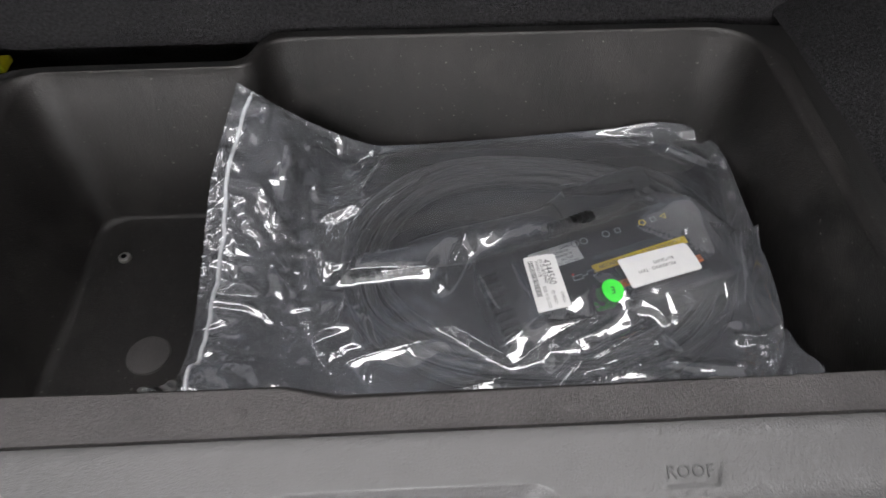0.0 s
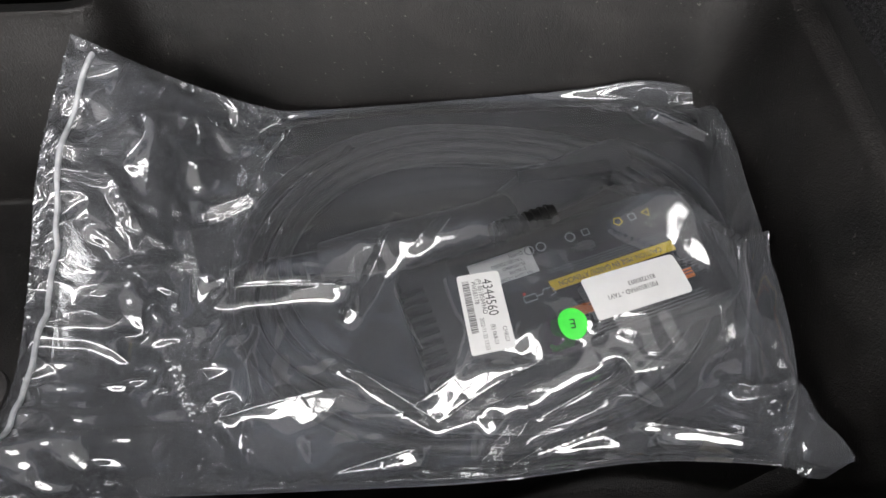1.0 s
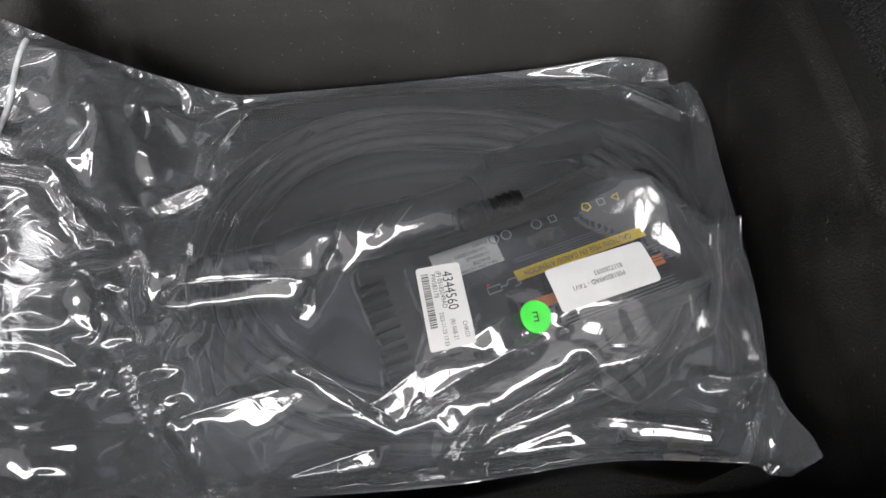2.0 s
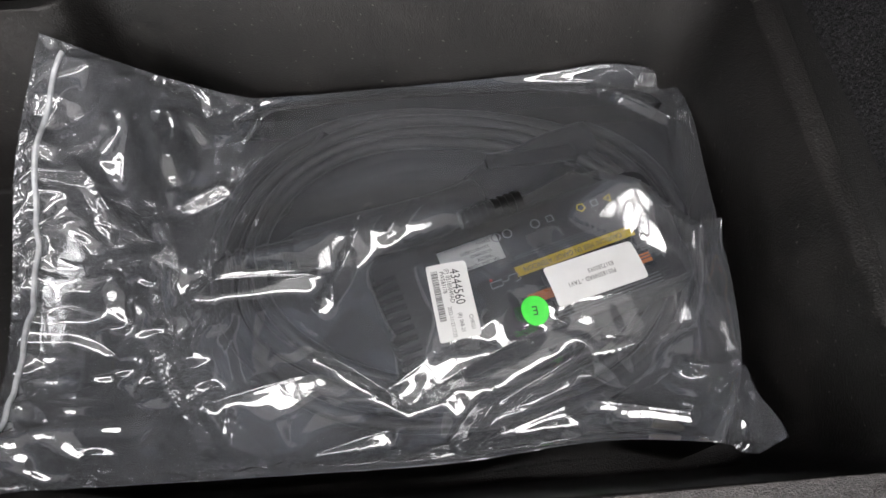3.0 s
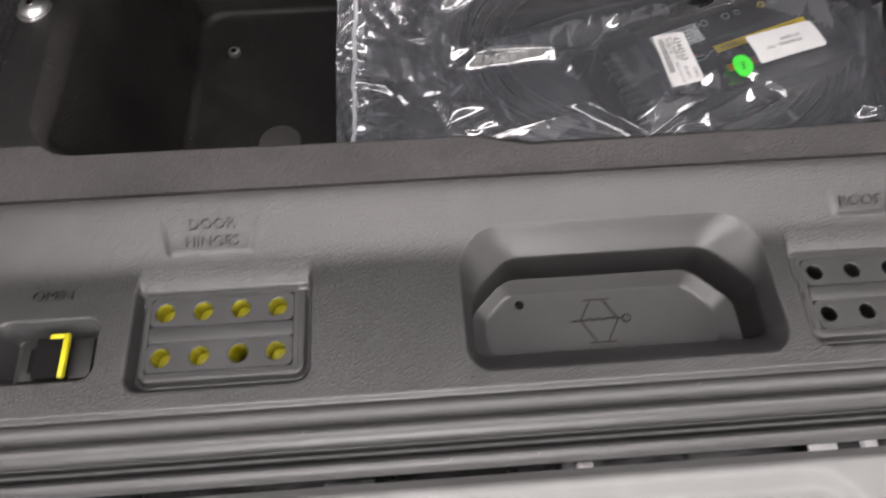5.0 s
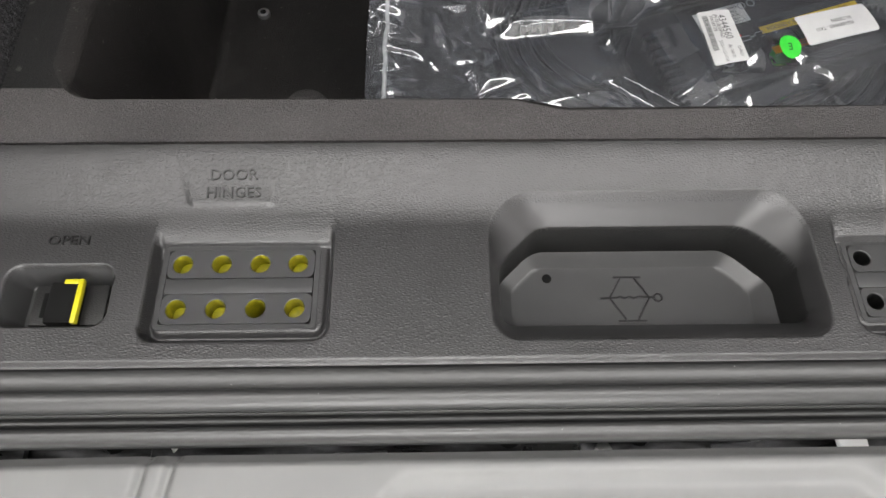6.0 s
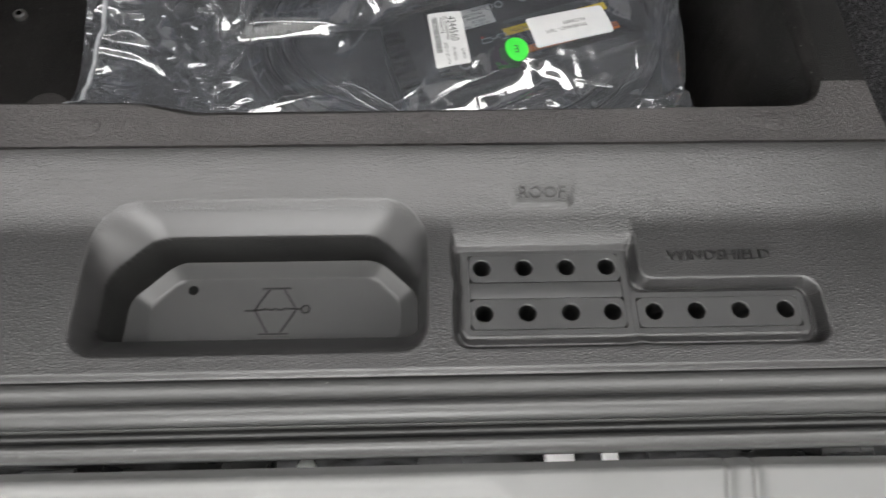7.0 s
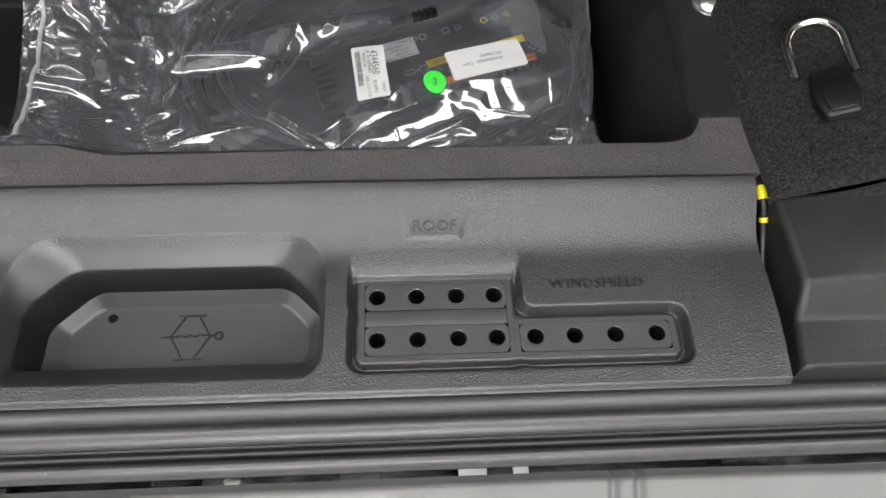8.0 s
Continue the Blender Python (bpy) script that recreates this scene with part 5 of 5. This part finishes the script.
def charger_box():
    """Control box of the charging cable; its top carries a printed plate."""
    th = thing("charger_control_box", "black plastic charger control box with printed warning plate, in the bag", "charger", (0.215, 0.378, FLOOR + 0.012))
    th.rotation_euler = (radians(2), radians(-3), radians(16.5))
    top = 0.058
    o = rounded([(-0.150, -0.052, 0.014), (0.150, -0.052, 0.020), (0.150, 0.078, 0.020), (-0.150, 0.078, 0.014)], 6)
    part("case", plate_bm(o, 0, top, 0.006), CASE, th)
    for k in range(10):
        part("vent_rib", box_bm(-0.152, -0.128, -0.046 + k * 0.0105, -0.041 + k * 0.0105, top - 0.012, top + 0.0035, 0.001), BLACK, th)
    plate = part("rating_plate", plate_bm(rounded([(-0.100, -0.046, 0.004), (0.135, -0.046, 0.004), (0.135, 0.072, 0.004), (-0.100, 0.072, 0.004)], 4), top, top + 0.0008, 0.0002), BLACK, th, "printed black rating plate")
    def strip(name, x0, x1, y0, y1, mat, lab=""):
        return part(name, box_bm(x0, x1, y0, y1, top + 0.0008, top + 0.0013), mat, plate, lab, smooth=False)
    strip("caution_strip", -0.018, 0.107, 0.0085, 0.0190, WARN_YELLOW, "yellow caution strip")
    strip("warning_strip", -0.018, 0.110, -0.022, -0.012, WARN_ORANGE, "orange warning strip")
    strip("silver_label", -0.083, -0.021, 0.032, 0.060, SILVER_LABEL, "silver type label")
    me = lettering("CAUTION/ MISE EN GARDE/ ATENCIÓN", 0.0075, 0.0)
    me.transform(Matrix.Translation((0.042, 0.0137, top + 0.0016)) @ Matrix.Rotation(math.pi, 4, "Z") @ Matrix.Diagonal((0.78, 1, 1, 1)))
    mesh_part("print", me, GREY_INK, plate, smooth=False)
    rng = random.Random(2)
    bm = bmesh.new()
    def bar(x0, x1, y0, y1):
        bm.faces.new([bm.verts.new((x, y, top + 0.0014)) for x, y in ((x0, y0), (x1, y0), (x1, y1), (x0, y1))])
    for r in range(4):
        y = 0.0205 + r * 0.0026
        bar(-0.016 + rng.random() * 0.03, 0.118, y, y + 0.0012)
    for r in range(6):
        y = -0.0185 + r * 0.0030
        bar(-0.016 + rng.random() * 0.03, 0.125, y, y + 0.0012)
    for r in range(4):
        y = -0.045 + r * 0.0032
        bar(-0.016 + rng.random() * 0.04, 0.110, y, y + 0.0012)
    me = bpy.data.meshes.new("small_print")
    bm.to_mesh(me)
    bm.free()
    mesh_part("small_print", me, GREY_INK, plate, smooth=False)
    for body, lx, ly in (("E344931", -0.036, 0.0555), ("TAV18317280093", -0.047, 0.0500), ("05185049AD", -0.042, 0.0445), ("35062708", -0.040, 0.0390), ("NA-GEN4 1-CHARGECO", -0.050, 0.0340)):
        me = lettering(body, 0.0052, 0.0)
        me.transform(Matrix.Translation((lx, ly, top + 0.0016)) @ Matrix.Rotation(math.pi, 4, "Z") @ Matrix.Diagonal((0.8, 1, 1, 1)))
        mesh_part("print", me, INK, plate, smooth=False)
    # row of symbols
    for k, (lx, mat) in enumerate(((0.100, WARN_YELLOW), (0.085, PALE_INK), (0.070, WARN_YELLOW), (0.036, PALE_INK), (0.020, PALE_INK), (-0.010, PALE_INK), (-0.022, PALE_INK))):
        bm = bmesh.new()
        n = (3, 4, 5, 4, 16, 12, 10)[k]
        ro, ri = 0.0052, 0.0038
        a = [bm.verts.new((lx + ro * math.cos(2 * math.pi * i / n + 0.785), 0.055 + ro * math.sin(2 * math.pi * i / n + 0.785), top + 0.0014)) for i in range(n)]
        b = [bm.verts.new((lx + ri * math.cos(2 * math.pi * i / n + 0.785), 0.055 + ri * math.sin(2 * math.pi * i / n + 0.785), top + 0.0014)) for i in range(n)]
        for i in range(n):
            bm.faces.new((a[i], a[(i + 1) % n], b[(i + 1) % n], b[i]))
        part("symbol", bm, mat, plate, smooth=False)
    # a charging symbol with a red dot, and a pale emblem
    for name, pts, w in (("symbol", [(-0.046, 0.006), (-0.034, 0.006), (-0.034, 0.012), (-0.046, 0.012), (-0.046, 0.006)], 0.0006),
                         ("symbol", [(-0.034, 0.009), (-0.028, 0.009), (-0.026, 0.013), (-0.018, 0.013), (-0.016, 0.006), (-0.022, 0.005)], 0.0006),
                         ("emblem", [(-0.074 + 0.006 * math.cos(k * 0.5 + 0.6), -0.015 + 0.006 * math.sin(k * 0.5 + 0.6)) for k in range(11)], 0.0014)):
        bm = bmesh.new()
        sides = []
        for k, (x, y) in enumerate(pts):
            a, b = pts[max(k - 1, 0)], pts[min(k + 1, len(pts) - 1)]
            d = Vector((b[0] - a[0], b[1] - a[1])).normalized() * w
            sides.append([bm.verts.new((x - d.y, y + d.x, top + 0.0014)), bm.verts.new((x + d.y, y - d.x, top + 0.0014))])
        for p, q in zip(sides, sides[1:]):
            bm.faces.new((p[0], p[1], q[1], q[0]))
        part(name, bm, PALE_INK, plate, smooth=False)
    part("red_dot", disc_bm(-0.044, 0.0145, top + 0.0016, 0.0014, 12, 0.0004), RED_INK, plate, "small red dot", smooth=False)
    gland = part("cable_gland", tube_bm([(-0.047, 0.086, 0.052), (0.019, 0.086, 0.052)], 0.012, 16), BLACK, th)
    for k in range(8):
        x = -0.042 + k * 0.0075
        part("gland_rib", tube_bm([(x, 0.086, 0.052), (x + 0.0035, 0.086, 0.052)], 0.0135, 16), BLACK, gland)


def charge_connector():
    th = thing("charge_connector", "black charging connector handle with ribbed cable sleeve, in the bag", "charging plug", (-0.005, 0.442, FLOOR + 0.040))
    th.rotation_euler = (0, 0, radians(7))
    pts = smooth_path([(-0.02, 0, 0), (0.03, 0, 0.004), (0.09, 0.004, 0.004), (0.14, 0.016, 0), (0.18, 0.035, -0.004)], 6)
    n = len(pts)
    part("handle", tube_bm(pts, 0.02, 20, radii=[0.017 + 0.008 * math.sin(math.pi * i / (n - 1)) for i in range(n)]), CASE, th)
    sl = part("sleeve", tube_bm([(-0.105, -0.006, -0.006), (-0.06, -0.002, -0.002), (-0.018, 0, 0)], 0.011, 18), BLACK, th)
    for k in range(6):
        x = -0.095 + k * 0.0135
        part("sleeve_rib", tube_bm([(x, -0.004, -0.004), (x + 0.006, -0.004, -0.004)], 0.0155, 18), BLACK, sl)
    part("head", tube_bm([(0.175, 0.033, -0.004), (0.20, 0.044, -0.006), (0.27, 0.070, -0.010), (0.315, 0.085, -0.012)], 0.024, 22, radii=[0.022, 0.027, 0.027, 0.024]), CASE, th)
    part("latch", box_bm(0.19, 0.29, 0.045, 0.062, 0.012, 0.022, 0.003), BLACK, th)


def cable_coil():
    th = thing("charging_cable", "black rubber charging cable coiled in large loops inside the bag", "cable", (0.135, 0.432, FLOOR + 0.008))
    for line in COIL:
        part("cord", tube_bm([p - Vector((0.135, 0.432, FLOOR + 0.008)) for p in line], CORD, 12), CABLE, th)
    part("tie", tube_bm([(-0.155, 0.110, 0.020), (-0.150, 0.125, 0.038), (-0.135, 0.145, 0.040), (-0.128, 0.155, 0.022)], 0.004, 8), BLACK, th)


def wall_plug():
    th = thing("mains_plug", "black mains plug with a metal shield on a cord", "plug", (0.300, 0.244, FLOOR + 0.017))
    th.rotation_euler = (0, 0, radians(-35))
    part("body", plate_bm(rounded([(-0.03, -0.016, 0.008), (0.012, -0.014, 0.006), (0.012, 0.014, 0.006), (-0.03, 0.016, 0.008)], 5), -0.012, 0.014, 0.006), BLACK, th)
    part("pin_shield", box_bm(0.006, 0.034, -0.013, 0.013, -0.006, 0.016, 0.004), BRASS, th, "dull beige metal shield")
    part("cord", tube_bm(smooth_path([(-0.03, 0, 0), (-0.09, 0.0, 0.004), (-0.16, -0.03, 0), (-0.22, -0.12, -0.004)], 6), 0.0055, 10), CABLE, th)


charger_box()
charge_connector()
cable_coil()
wall_plug()
